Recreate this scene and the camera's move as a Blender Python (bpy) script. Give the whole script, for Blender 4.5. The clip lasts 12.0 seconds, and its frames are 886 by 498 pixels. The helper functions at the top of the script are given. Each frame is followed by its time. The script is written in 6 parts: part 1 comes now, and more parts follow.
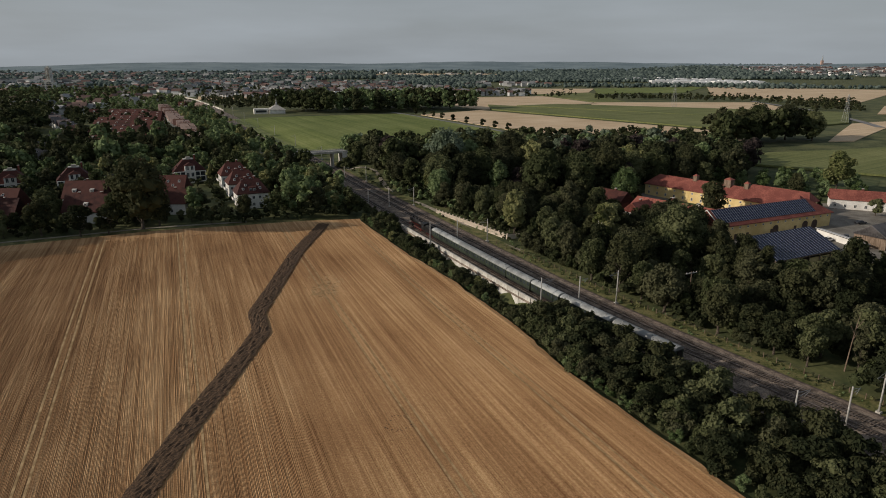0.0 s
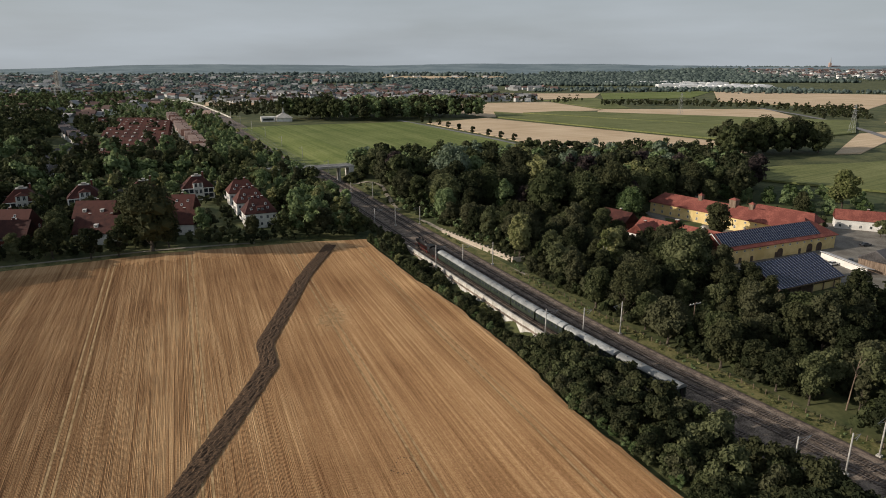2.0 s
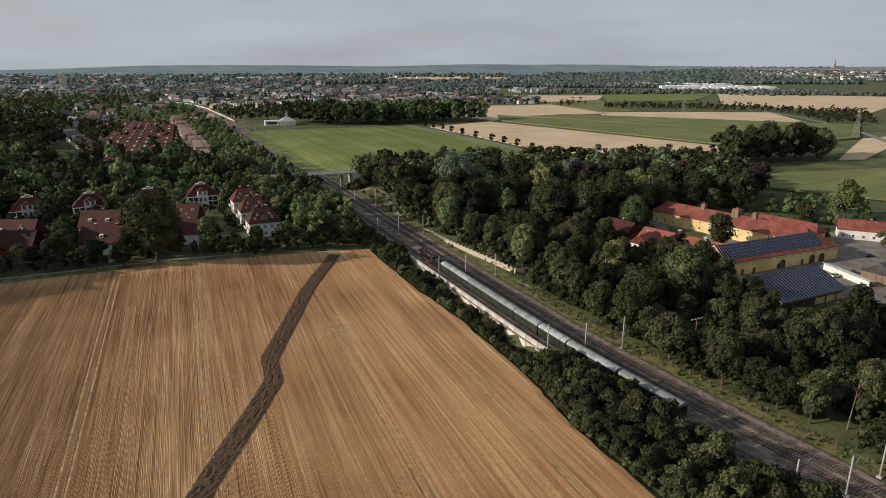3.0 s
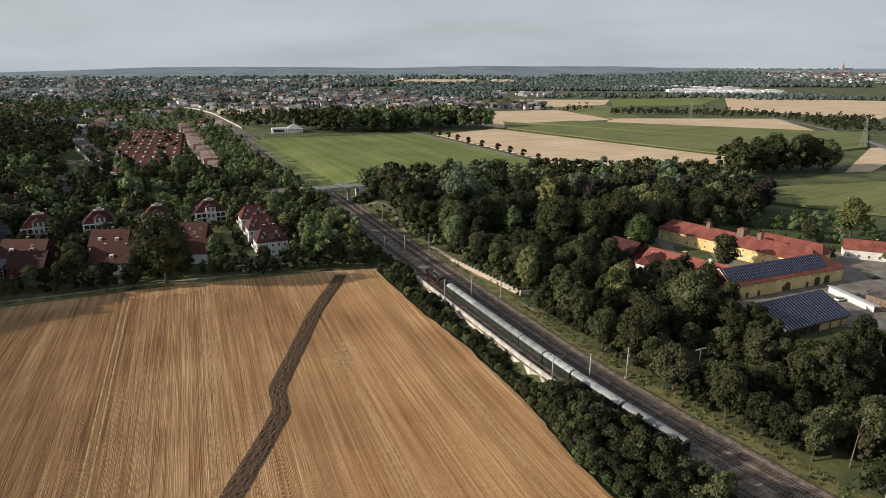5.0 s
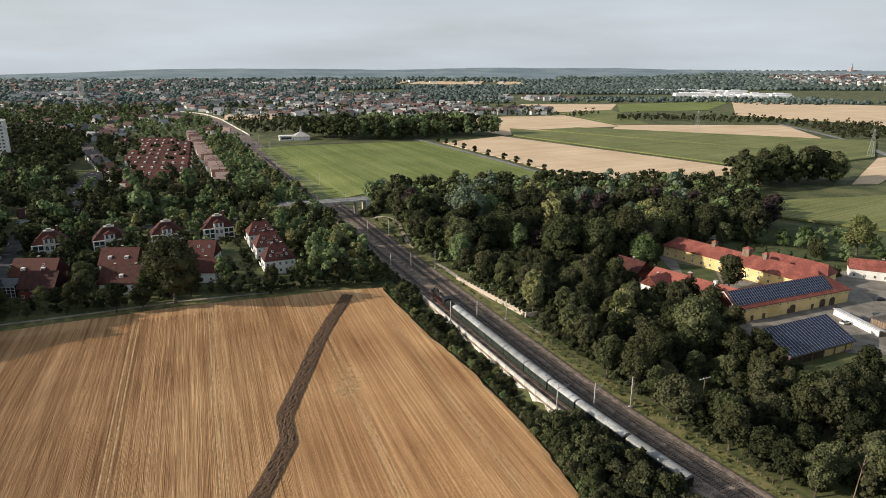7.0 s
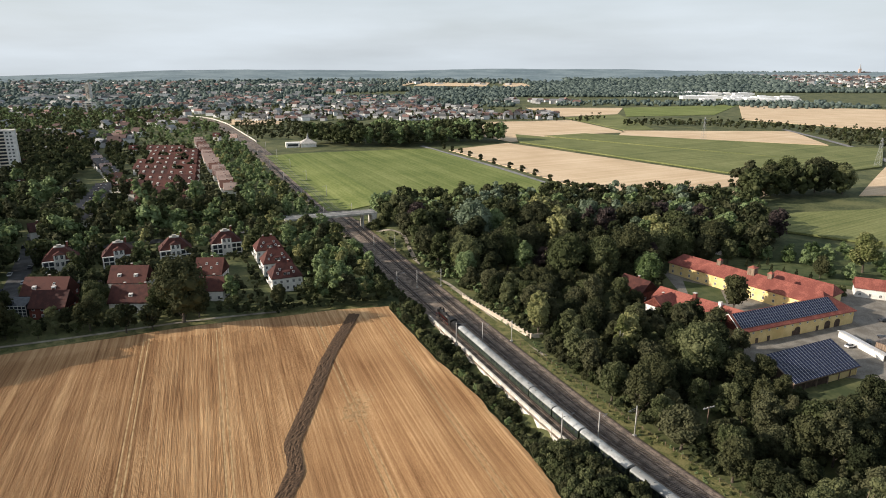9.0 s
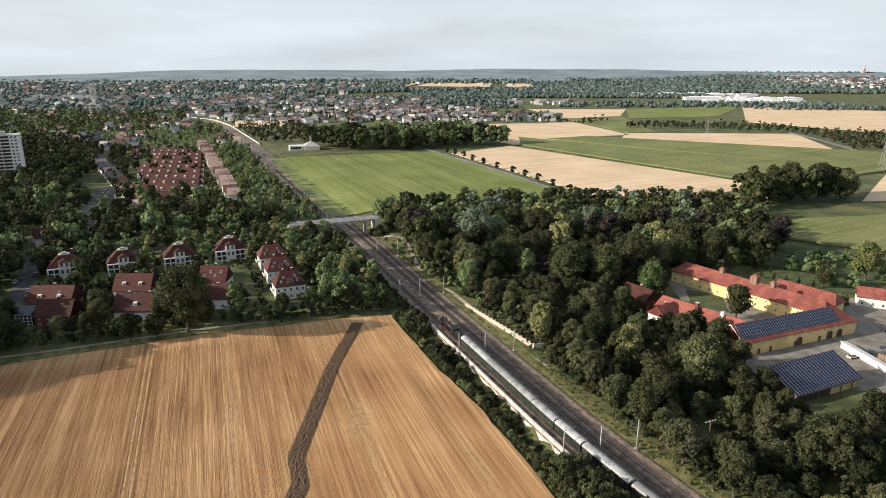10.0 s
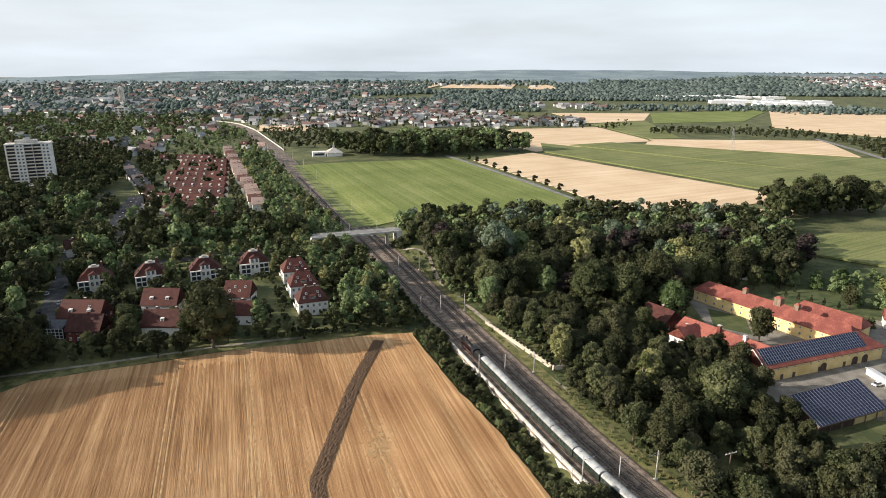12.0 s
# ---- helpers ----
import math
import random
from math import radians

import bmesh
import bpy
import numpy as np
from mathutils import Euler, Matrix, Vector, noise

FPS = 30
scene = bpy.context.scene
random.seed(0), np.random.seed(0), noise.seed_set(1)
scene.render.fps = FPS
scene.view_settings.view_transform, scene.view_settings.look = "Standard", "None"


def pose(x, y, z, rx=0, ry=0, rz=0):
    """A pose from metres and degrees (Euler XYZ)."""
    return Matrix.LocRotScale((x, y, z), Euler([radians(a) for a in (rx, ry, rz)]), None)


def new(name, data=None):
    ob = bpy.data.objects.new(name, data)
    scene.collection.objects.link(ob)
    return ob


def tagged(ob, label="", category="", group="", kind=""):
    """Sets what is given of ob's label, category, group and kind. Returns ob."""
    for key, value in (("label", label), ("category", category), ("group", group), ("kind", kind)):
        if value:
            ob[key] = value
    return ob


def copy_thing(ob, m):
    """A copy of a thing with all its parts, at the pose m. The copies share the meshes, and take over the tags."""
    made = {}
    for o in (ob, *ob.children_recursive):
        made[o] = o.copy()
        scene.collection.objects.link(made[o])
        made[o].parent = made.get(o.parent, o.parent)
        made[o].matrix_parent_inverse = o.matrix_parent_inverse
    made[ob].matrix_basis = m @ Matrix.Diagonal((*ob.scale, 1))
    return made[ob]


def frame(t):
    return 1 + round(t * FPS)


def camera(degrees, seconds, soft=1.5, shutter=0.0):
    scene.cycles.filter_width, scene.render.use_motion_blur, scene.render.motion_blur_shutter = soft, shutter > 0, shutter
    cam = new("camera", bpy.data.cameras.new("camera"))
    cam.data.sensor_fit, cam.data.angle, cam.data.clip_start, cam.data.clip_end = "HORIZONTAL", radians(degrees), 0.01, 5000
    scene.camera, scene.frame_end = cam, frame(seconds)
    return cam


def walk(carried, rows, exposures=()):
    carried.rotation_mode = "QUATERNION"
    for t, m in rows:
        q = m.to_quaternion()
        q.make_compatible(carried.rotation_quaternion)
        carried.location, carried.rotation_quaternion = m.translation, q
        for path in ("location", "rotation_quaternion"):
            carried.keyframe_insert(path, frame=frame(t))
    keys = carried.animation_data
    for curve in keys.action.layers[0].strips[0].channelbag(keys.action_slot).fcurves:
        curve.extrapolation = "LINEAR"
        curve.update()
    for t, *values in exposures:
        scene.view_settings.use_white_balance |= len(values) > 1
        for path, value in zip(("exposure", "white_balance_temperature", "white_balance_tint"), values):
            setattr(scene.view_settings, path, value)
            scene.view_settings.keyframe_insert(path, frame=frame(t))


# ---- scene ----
import itertools

cam = camera(68.7, 12.0, soft=0.95)
PATH = [
    (0.0, pose(0.000, 0.000, 64.100, 73.900, 0, 0.000)),
    (0.5, pose(0.014, 0.053, 66.154, 73.940, 0, 0.120)),
    (1.0, pose(0.000, 0.136, 68.413, 73.940, 0, 0.261)),
    (1.5, pose(0.023, 0.215, 70.473, 73.944, 0, 0.389)),
    (2.0, pose(0.045, 0.329, 72.705, 73.957, 0, 0.537)),
    (2.5, pose(0.047, 0.394, 74.783, 73.947, 0, 0.667)),
    (3.0, pose(0.057, 0.470, 77.061, 73.954, 0, 0.823)),
    (5.0, pose(0.102, 1.012, 85.611, 73.982, 0, 1.374)),
    (5.5, pose(0.097, 1.118, 87.650, 73.995, 0, 1.502)),
    (6.0, pose(0.125, 1.240, 89.849, 74.002, 0, 1.647)),
    (6.5, pose(0.081, 1.337, 91.852, 74.015, 0, 1.785)),
    (7.0, pose(0.104, 1.461, 94.029, 74.021, 0, 1.930)),
    (9.0, pose(-0.004, 1.983, 102.711, 73.990, 0, 2.454)),
    (9.5, pose(-0.032, 2.086, 104.779, 73.963, 0, 2.571)),
    (10.0, pose(-0.057, 2.198, 106.960, 73.942, 0, 2.712)),
    (10.5, pose(-0.093, 2.351, 109.209, 73.915, 0, 2.830)),
    (11.0, pose(-0.111, 2.447, 111.278, 73.908, 0, 2.947)),
    (11.5, pose(-0.145, 2.544, 113.509, 73.894, 0, 3.062)),
    (11.8, pose(-0.160, 2.600, 114.760, 73.900, 0, 3.190)),
    (11.9, pose(-0.165, 2.620, 115.170, 73.905, 0, 3.770)),
    (12.0, pose(-0.170, 2.640, 115.560, 73.910, 0, 4.640)),
]
EXPOSURES = [(0.0, -0.92), (0.5, -0.55), (1.5, -0.54), (3.0, -0.46), (6.0, -0.12), (9.0, 0.22), (12.0, 0.45)]
walk(cam, PATH, EXPOSURES)

# ---- world, sun, exposure ----
SUN_ELEV, SUN_DIR = radians(21.0), Vector((-1.0, -0.22, 0)).normalized()
to_sun = Vector((SUN_DIR.x * math.cos(SUN_ELEV), SUN_DIR.y * math.cos(SUN_ELEV), math.sin(SUN_ELEV)))
sun = new("sun", bpy.data.lights.new("sun", "SUN"))
sun.data.energy, sun.data.angle, sun.data.color = 5.6, radians(0.6), (1.0, 0.89, 0.76)
sun.rotation_mode = "QUATERNION"
sun.rotation_quaternion = to_sun.to_track_quat("Z", "Y")
sun.location = (0, 0, 400)

world = bpy.data.worlds.new("world")
scene.world = world
world.use_nodes = True
wn, wl = world.node_tree.nodes, world.node_tree.links
sky = wn.new("ShaderNodeTexSky")
sky.sky_type, sky.sun_disc = "NISHITA", False
sky.sun_elevation, sky.sun_rotation = SUN_ELEV, math.atan2(SUN_DIR.x, SUN_DIR.y)
sky.air_density, sky.dust_density, sky.ozone_density = 1.0, 3.0, 1.0
coord = wn.new("ShaderNodeTexCoord")
stretch = wn.new("ShaderNodeMapping")
stretch.inputs["Scale"].default_value = (1.5, 1.5, 9.0)
cloud = wn.new("ShaderNodeTexNoise")
cloud.inputs["Scale"].default_value, cloud.inputs["Detail"].default_value = 1.6, 6.0
cover = wn.new("ShaderNodeMapRange")
cover.inputs["From Min"].default_value, cover.inputs["From Max"].default_value = 0.35, 0.7
cover.inputs["To Min"].default_value, cover.inputs["To Max"].default_value = 0.7, 0.98
veil = wn.new("ShaderNodeMix")
veil.data_type = "RGBA"
veil.inputs["B"].default_value = (6.7, 7.35, 7.95, 1)
back = wn["Background"]
back.inputs["Strength"].default_value = 0.1
wl.new(coord.outputs["Generated"], stretch.inputs["Vector"])
wl.new(stretch.outputs["Vector"], cloud.inputs["Vector"])
wl.new(cloud.outputs["Fac"], cover.inputs["Value"])
height = wn.new("ShaderNodeSeparateXYZ")
haze = wn.new("ShaderNodeMapRange")
haze.inputs["From Min"].default_value, haze.inputs["From Max"].default_value = 0.05, 0.5
haze.inputs["To Min"].default_value, haze.inputs["To Max"].default_value = 1.0, 0.45
both = wn.new("ShaderNodeMath")
both.operation = "MULTIPLY"
wl.new(coord.outputs["Generated"], height.inputs["Vector"])
wl.new(height.outputs["Z"], haze.inputs["Value"])
wl.new(cover.outputs["Result"], both.inputs[0])
wl.new(haze.outputs["Result"], both.inputs[1])
wl.new(both.outputs[0], veil.inputs["Factor"])
wl.new(sky.outputs["Color"], veil.inputs["A"])
wl.new(veil.outputs["Result"], back.inputs["Color"])


# ---- materials ----
def surface(name, dark, light, scale=1.0, rough=0.85, metal=0.0, bump=0.0, fine=0.0, per_thing=0.0, per_piece=0.0,
            stretch_by=(1, 1, 1), turn=0.0, spread=(0.35, 0.65), space="Object", translucent=0.0):
    """A mottled surface: two scales of noise between two colours, with relief and a shift of value from thing to thing."""
    m = bpy.data.materials.new(name)
    m.use_nodes = True
    n, l = m.node_tree.nodes, m.node_tree.links
    b = n["Principled BSDF"]
    b.inputs["Roughness"].default_value, b.inputs["Metallic"].default_value = rough, metal
    b.inputs["Specular IOR Level"].default_value = 0.3
    tc = n.new("ShaderNodeTexCoord")
    mp = n.new("ShaderNodeMapping")
    mp.inputs["Scale"].default_value = stretch_by
    mp.inputs["Rotation"].default_value = (0, 0, radians(turn))
    l.new(tc.outputs[space], mp.inputs["Vector"])
    big = n.new("ShaderNodeTexNoise")
    big.inputs["Scale"].default_value, big.inputs["Detail"].default_value = scale, 5.0
    small = n.new("ShaderNodeTexNoise")
    small.inputs["Scale"].default_value, small.inputs["Detail"].default_value = scale * 9.0, 3.0
    for t in (big, small):
        l.new(mp.outputs["Vector"], t.inputs["Vector"])
    mixed = n.new("ShaderNodeMath")
    mixed.operation = "MULTIPLY_ADD"
    mixed.inputs[1].default_value = fine
    half = n.new("ShaderNodeMath")
    half.operation = "MULTIPLY_ADD"
    half.inputs[1].default_value, half.inputs[2].default_value = 1.0, -0.5 * fine
    l.new(big.outputs["Fac"], half.inputs[0])
    l.new(small.outputs["Fac"], mixed.inputs[0])
    l.new(half.outputs[0], mixed.inputs[2])
    last = mixed.outputs[0]
    if per_thing:
        info = n.new("ShaderNodeObjectInfo")
        add = n.new("ShaderNodeMath")
        add.operation = "MULTIPLY_ADD"
        add.inputs[1].default_value = per_thing
        off = n.new("ShaderNodeMath")
        off.inputs[1].default_value = -0.5 * per_thing
        l.new(info.outputs["Random"], add.inputs[0])
        l.new(last, add.inputs[2])
        l.new(add.outputs[0], off.inputs[0])
        last = off.outputs[0]
    if per_piece:
        geo = n.new("ShaderNodeNewGeometry")
        add = n.new("ShaderNodeMath")
        add.operation = "MULTIPLY_ADD"
        add.inputs[1].default_value = per_piece
        off = n.new("ShaderNodeMath")
        off.inputs[1].default_value = -0.5 * per_piece
        l.new(geo.outputs["Random Per Island"], add.inputs[0])
        l.new(last, add.inputs[2])
        l.new(add.outputs[0], off.inputs[0])
        last = off.outputs[0]
    ramp = n.new("ShaderNodeValToRGB")
    ramp.color_ramp.elements[0].position, ramp.color_ramp.elements[1].position = spread
    ramp.color_ramp.elements[0].color, ramp.color_ramp.elements[1].color = (*dark, 1), (*light, 1)
    l.new(last, ramp.inputs["Fac"])
    l.new(ramp.outputs["Color"], b.inputs["Base Color"])
    if bump:
        bp = n.new("ShaderNodeBump")
        bp.inputs["Strength"].default_value, bp.inputs["Distance"].default_value = bump, 0.1
        l.new(small.outputs["Fac"], bp.inputs["Height"])
        l.new(bp.outputs["Normal"], b.inputs["Normal"])
    if translucent:
        b.inputs["Specular IOR Level"].default_value = 0.12
        b.inputs["Roughness"].default_value = 0.85
        tr = n.new("ShaderNodeBsdfTranslucent")
        mx = n.new("ShaderNodeMixShader")
        mx.inputs["Fac"].default_value = translucent
        l.new(ramp.outputs["Color"], tr.inputs["Color"])
        l.new(b.outputs["BSDF"], mx.inputs[1])
        l.new(tr.outputs["BSDF"], mx.inputs[2])
        l.new(mx.outputs["Shader"], n["Material Output"].inputs["Surface"])
    return m


def crop_rows(name, dark, light, mid, spacing, turn, contrast=0.5, clods=1.0):
    """A field crop: drilled rows across the turn, broad wind and ripeness stains, fine grain."""
    m = bpy.data.materials.new(name)
    m.use_nodes = True
    n, l = m.node_tree.nodes, m.node_tree.links
    b = n["Principled BSDF"]
    b.inputs["Roughness"].default_value = 0.9
    b.inputs["Specular IOR Level"].default_value = 0.15
    tc = n.new("ShaderNodeTexCoord")
    mp = n.new("ShaderNodeMapping")
    mp.inputs["Rotation"].default_value = (0, 0, radians(turn))
    l.new(tc.outputs["Object"], mp.inputs["Vector"])

    def streaks(scale, along_row):
        stretch_rows = n.new("ShaderNodeMapping")
        stretch_rows.inputs["Scale"].default_value = (1.0, along_row, 1.0)
        l.new(mp.outputs["Vector"], stretch_rows.inputs["Vector"])
        tex = n.new("ShaderNodeTexNoise")
        tex.inputs["Scale"].default_value, tex.inputs["Detail"].default_value = scale, 3.0
        l.new(stretch_rows.outputs["Vector"], tex.inputs["Vector"])
        return tex

    rows = streaks(1.9 / spacing, 0.012)
    streak = streaks(0.22, 0.015)
    stain = n.new("ShaderNodeTexNoise")
    stain.inputs["Scale"].default_value, stain.inputs["Detail"].default_value = 0.022, 4.0
    l.new(tc.outputs["Object"], stain.inputs["Vector"])
    grain = n.new("ShaderNodeTexNoise")
    grain.inputs["Scale"].default_value, grain.inputs["Detail"].default_value = 3.6 * clods, 4.0
    l.new(tc.outputs["Object"], grain.inputs["Vector"])

    def mixed(a, bb, weight):
        k = n.new("ShaderNodeMix")
        k.data_type = "FLOAT"
        k.inputs["Factor"].default_value = weight
        l.new(a, k.inputs["A"])
        l.new(bb, k.inputs["B"])
        return k.outputs["Result"]

    v = mixed(streak.outputs["Fac"], rows.outputs["Fac"], 0.6 * contrast + 0.1)
    v = mixed(v, grain.outputs["Fac"], 0.36)
    v = mixed(v, stain.outputs["Fac"], 0.25)
    ramp = n.new("ShaderNodeValToRGB")
    e = ramp.color_ramp.elements
    e[0].position, e[0].color = 0.38, (*dark, 1)
    e[1].position, e[1].color = 0.61, (*light, 1)
    k = e.new(0.5)
    k.color = (*mid, 1)
    l.new(v, ramp.inputs["Fac"])
    l.new(ramp.outputs["Color"], b.inputs["Base Color"])
    bp = n.new("ShaderNodeBump")
    bp.inputs["Strength"].default_value, bp.inputs["Distance"].default_value = 0.6, 0.3
    l.new(v, bp.inputs["Height"])
    l.new(bp.outputs["Normal"], b.inputs["Normal"])
    return m


M = {}
M["grass"] = surface("rough_grass", (0.045, 0.06, 0.022), (0.13, 0.135, 0.055), 0.06, 0.95, fine=0.5, bump=0.5)
M["verge"] = surface("dry_verge", (0.06, 0.075, 0.02), (0.2, 0.18, 0.075), 0.25, 0.95, fine=0.7, bump=0.6)
M["lawn"] = surface("lawn", (0.04, 0.06, 0.02), (0.085, 0.1, 0.04), 0.2, 0.95, fine=0.4)
M["wheat"] = crop_rows("ripe_wheat", (0.2, 0.1, 0.045), (0.65, 0.435, 0.235), (0.405, 0.237, 0.114), 1.3, -22.3, 0.9)
M["track"] = surface("pressed_wheat", (0.3, 0.19, 0.085), (0.56, 0.38, 0.2), 0.6, 0.95, fine=0.7)
M["soil"] = surface("turned_soil", (0.035, 0.021, 0.013), (0.18, 0.108, 0.06), 2.2, 0.95, fine=1.0, bump=1.0, spread=(0.3, 0.7))
M["stubble"] = crop_rows("pale_stubble", (0.47, 0.34, 0.21), (0.72, 0.57, 0.4), (0.6, 0.455, 0.3), 3.0, 60, 0.6, 0.3)
M["maize"] = crop_rows("green_maize", (0.089, 0.110, 0.040), (0.235, 0.240, 0.103), (0.159, 0.174, 0.066), 4.0, 57, 1.0, 0.2)
M["beet"] = crop_rows("green_beet", (0.092, 0.127, 0.033), (0.238, 0.259, 0.095), (0.161, 0.192, 0.058), 4.5, -27, 0.55, 0.14)
M["ballast"] = surface("track_ballast", (0.085, 0.066, 0.053), (0.3, 0.24, 0.19), 0.35, 0.95, fine=0.9, bump=0.8)
M["sleeper"] = surface("weathered_sleeper", (0.05, 0.04, 0.035), (0.14, 0.11, 0.09), 0.8, 0.9, fine=0.5, per_piece=0.3)
M["rail"] = surface("rail_steel", (0.1, 0.075, 0.06), (0.26, 0.22, 0.2), 0.5, 0.45, 0.7, fine=0.4)
M["concrete"] = surface("pale_concrete", (0.36, 0.34, 0.3), (0.68, 0.66, 0.61), 0.25, 0.9, fine=0.5, bump=0.2, stretch_by=(1, 1, 0.4))
M["fence"] = surface("cream_fence", (0.5, 0.42, 0.34), (0.72, 0.63, 0.52), 0.5, 0.85, fine=0.4)
M["mast"] = surface("mast_concrete", (0.3, 0.29, 0.27), (0.52, 0.5, 0.47), 0.8, 0.85, fine=0.4)
M["steel"] = surface("galvanised_steel", (0.25, 0.26, 0.27), (0.42, 0.43, 0.44), 2.0, 0.5, 0.6, fine=0.4)
M["path"] = surface("gravel_path", (0.19, 0.165, 0.13), (0.35, 0.31, 0.25), 0.3, 0.95, fine=0.7)
M["asphalt"] = surface("asphalt", (0.045, 0.045, 0.047), (0.1, 0.1, 0.1), 0.2, 0.9, fine=0.6)
M["old_asphalt"] = surface("worn_pale_asphalt", (0.15, 0.148, 0.145), (0.27, 0.265, 0.26), 0.2, 0.9, fine=0.6)
M["yard"] = surface("yard_gravel", (0.146, 0.132, 0.111), (0.246, 0.228, 0.199), 0.2, 0.95, fine=0.6)
M["roof_red"] = surface("dark_red_tiles", (0.043, 0.014, 0.012), (0.089, 0.029, 0.022), 0.5, 0.75, fine=0.7, per_thing=0.35, bump=0.4)
M["roof_orange"] = surface("orange_red_tiles", (0.165, 0.049, 0.038), (0.293, 0.098, 0.073), 0.22, 0.8, fine=0.8, per_thing=0.2, bump=0.4)
M["roof_pale"] = surface("weathered_pale_tiles", (0.19, 0.095, 0.07), (0.5, 0.36, 0.3), 0.4, 0.8, fine=0.4, per_thing=0.7)
M["roof_grey"] = surface("grey_roof", (0.06, 0.058, 0.06), (0.15, 0.14, 0.14), 0.3, 0.8, fine=0.5, per_thing=0.3)
M["white"] = surface("white_render", (0.62, 0.6, 0.56), (0.8, 0.78, 0.74), 0.3, 0.85, fine=0.3, per_thing=0.15)
M["yellow"] = surface("yellow_render", (0.62, 0.46, 0.2), (0.78, 0.62, 0.31), 0.25, 0.88, fine=0.35)
M["brick"] = surface("red_brown_cladding", (0.1, 0.03, 0.024), (0.19, 0.06, 0.045), 0.6, 0.85, fine=0.6)
M["wood"] = surface("grey_brown_boards", (0.12, 0.085, 0.06), (0.27, 0.2, 0.15), 0.6, 0.9, fine=0.6, stretch_by=(4, 4, 0.5))
M["glass"] = surface("dark_window_glass", (0.02, 0.024, 0.03), (0.05, 0.06, 0.07), 0.5, 0.12, fine=0.2)
M["frame"] = surface("white_window_frame", (0.66, 0.65, 0.62), (0.8, 0.79, 0.76), 1.0, 0.6)
M["brownwood"] = surface("brown_painted_door", (0.06, 0.04, 0.03), (0.12, 0.08, 0.06), 0.8, 0.7, fine=0.4)
M["solar"] = surface("solar_cells", (0.008, 0.011, 0.03), (0.02, 0.026, 0.06), 0.6, 0.22, fine=0.3, per_thing=0.06)
M["solar_rail"] = surface("solar_frame", (0.28, 0.29, 0.32), (0.42, 0.43, 0.46), 1.0, 0.45, 0.3)
M["bark"] = surface("bark", (0.05, 0.04, 0.03), (0.14, 0.115, 0.09), 1.2, 0.95, fine=0.8, bump=0.6)
M["birch"] = surface("pale_bark", (0.3, 0.28, 0.25), (0.6, 0.58, 0.54), 1.2, 0.9, fine=0.8)
M["black"] = surface("sooty_black_steel", (0.008, 0.008, 0.009), (0.03, 0.028, 0.027), 0.8, 0.45, 0.2, fine=0.5)
M["wheel_red"] = surface("red_wheel_paint", (0.05, 0.01, 0.009), (0.11, 0.018, 0.014), 0.8, 0.6, fine=0.5)
M["coach"] = surface("dark_green_coach_paint", (0.018, 0.026, 0.018), (0.04, 0.052, 0.036), 0.4, 0.45, fine=0.3, per_thing=0.3)
M["coach_roof"] = surface("grey_coach_roof", (0.24, 0.245, 0.24), (0.46, 0.47, 0.46), 0.35, 0.4, 0.15, fine=0.5, per_thing=0.4, stretch_by=(1, 0.4, 1))
M["car_white"] = surface("white_car_paint", (0.6, 0.6, 0.6), (0.75, 0.75, 0.75), 1.0, 0.3)
M["car_dark"] = surface("dark_car_paint", (0.02, 0.022, 0.03), (0.05, 0.052, 0.06), 1.0, 0.3, per_thing=0.3)
M["tyre"] = surface("tyre_rubber", (0.012, 0.012, 0.012), (0.03, 0.03, 0.03), 2.0, 0.9)
M["leaf_mid"] = surface("green_leaves", (0.056, 0.068, 0.029), (0.141, 0.152, 0.074), 0.16, 0.7, fine=0.3, per_thing=0.45, per_piece=0.3, translucent=0.25)
M["leaf_dark"] = surface("dark_green_leaves", (0.027, 0.034, 0.016), (0.072, 0.076, 0.036), 0.16, 0.7, fine=0.3, per_thing=0.45, per_piece=0.3, translucent=0.25)
M["leaf_light"] = surface("yellow_green_leaves", (0.117, 0.135, 0.050), (0.270, 0.270, 0.122), 0.16, 0.7, fine=0.3, per_thing=0.4, per_piece=0.3, translucent=0.25)
M["leaf_fresh"] = surface("fresh_green_leaves", (0.083, 0.121, 0.046), (0.203, 0.262, 0.124), 0.16, 0.7, fine=0.3, per_thing=0.45, per_piece=0.3, translucent=0.25)
M["leaf_olive"] = surface("olive_green_leaves", (0.044, 0.049, 0.025), (0.105, 0.107, 0.057), 0.16, 0.7, fine=0.3, per_thing=0.45, per_piece=0.3, translucent=0.25)
M["leaf_copper"] = surface("copper_leaves", (0.040, 0.031, 0.030), (0.084, 0.065, 0.060), 0.16, 0.7, fine=0.3, per_thing=0.3, per_piece=0.3, translucent=0.25)
M["leaf_silver"] = surface("silver_green_leaves", (0.095, 0.128, 0.078), (0.190, 0.235, 0.165), 0.16, 0.7, fine=0.3, per_thing=0.3, per_piece=0.3, translucent=0.25)
# leaf green shifted towards blue-grey, so distance haze is painted into it
M["far_haze_leaf"] = surface("hazy_far_woodland", (0.04, 0.06, 0.054), (0.1, 0.13, 0.115), 0.012, 0.85, fine=0.3, per_piece=0.5)
M["far_wall"] = surface("far_house_walls", (0.42, 0.42, 0.42), (0.78, 0.78, 0.77), 0.01, 0.85, per_piece=0.9)
M["far_roof"] = surface("far_house_roofs", (0.1, 0.065, 0.058), (0.23, 0.145, 0.125), 0.01, 0.85, per_piece=0.9)
M["far_grey"] = surface("far_grey_roofs", (0.1, 0.1, 0.1), (0.3, 0.3, 0.3), 0.01, 0.7, per_piece=0.9)
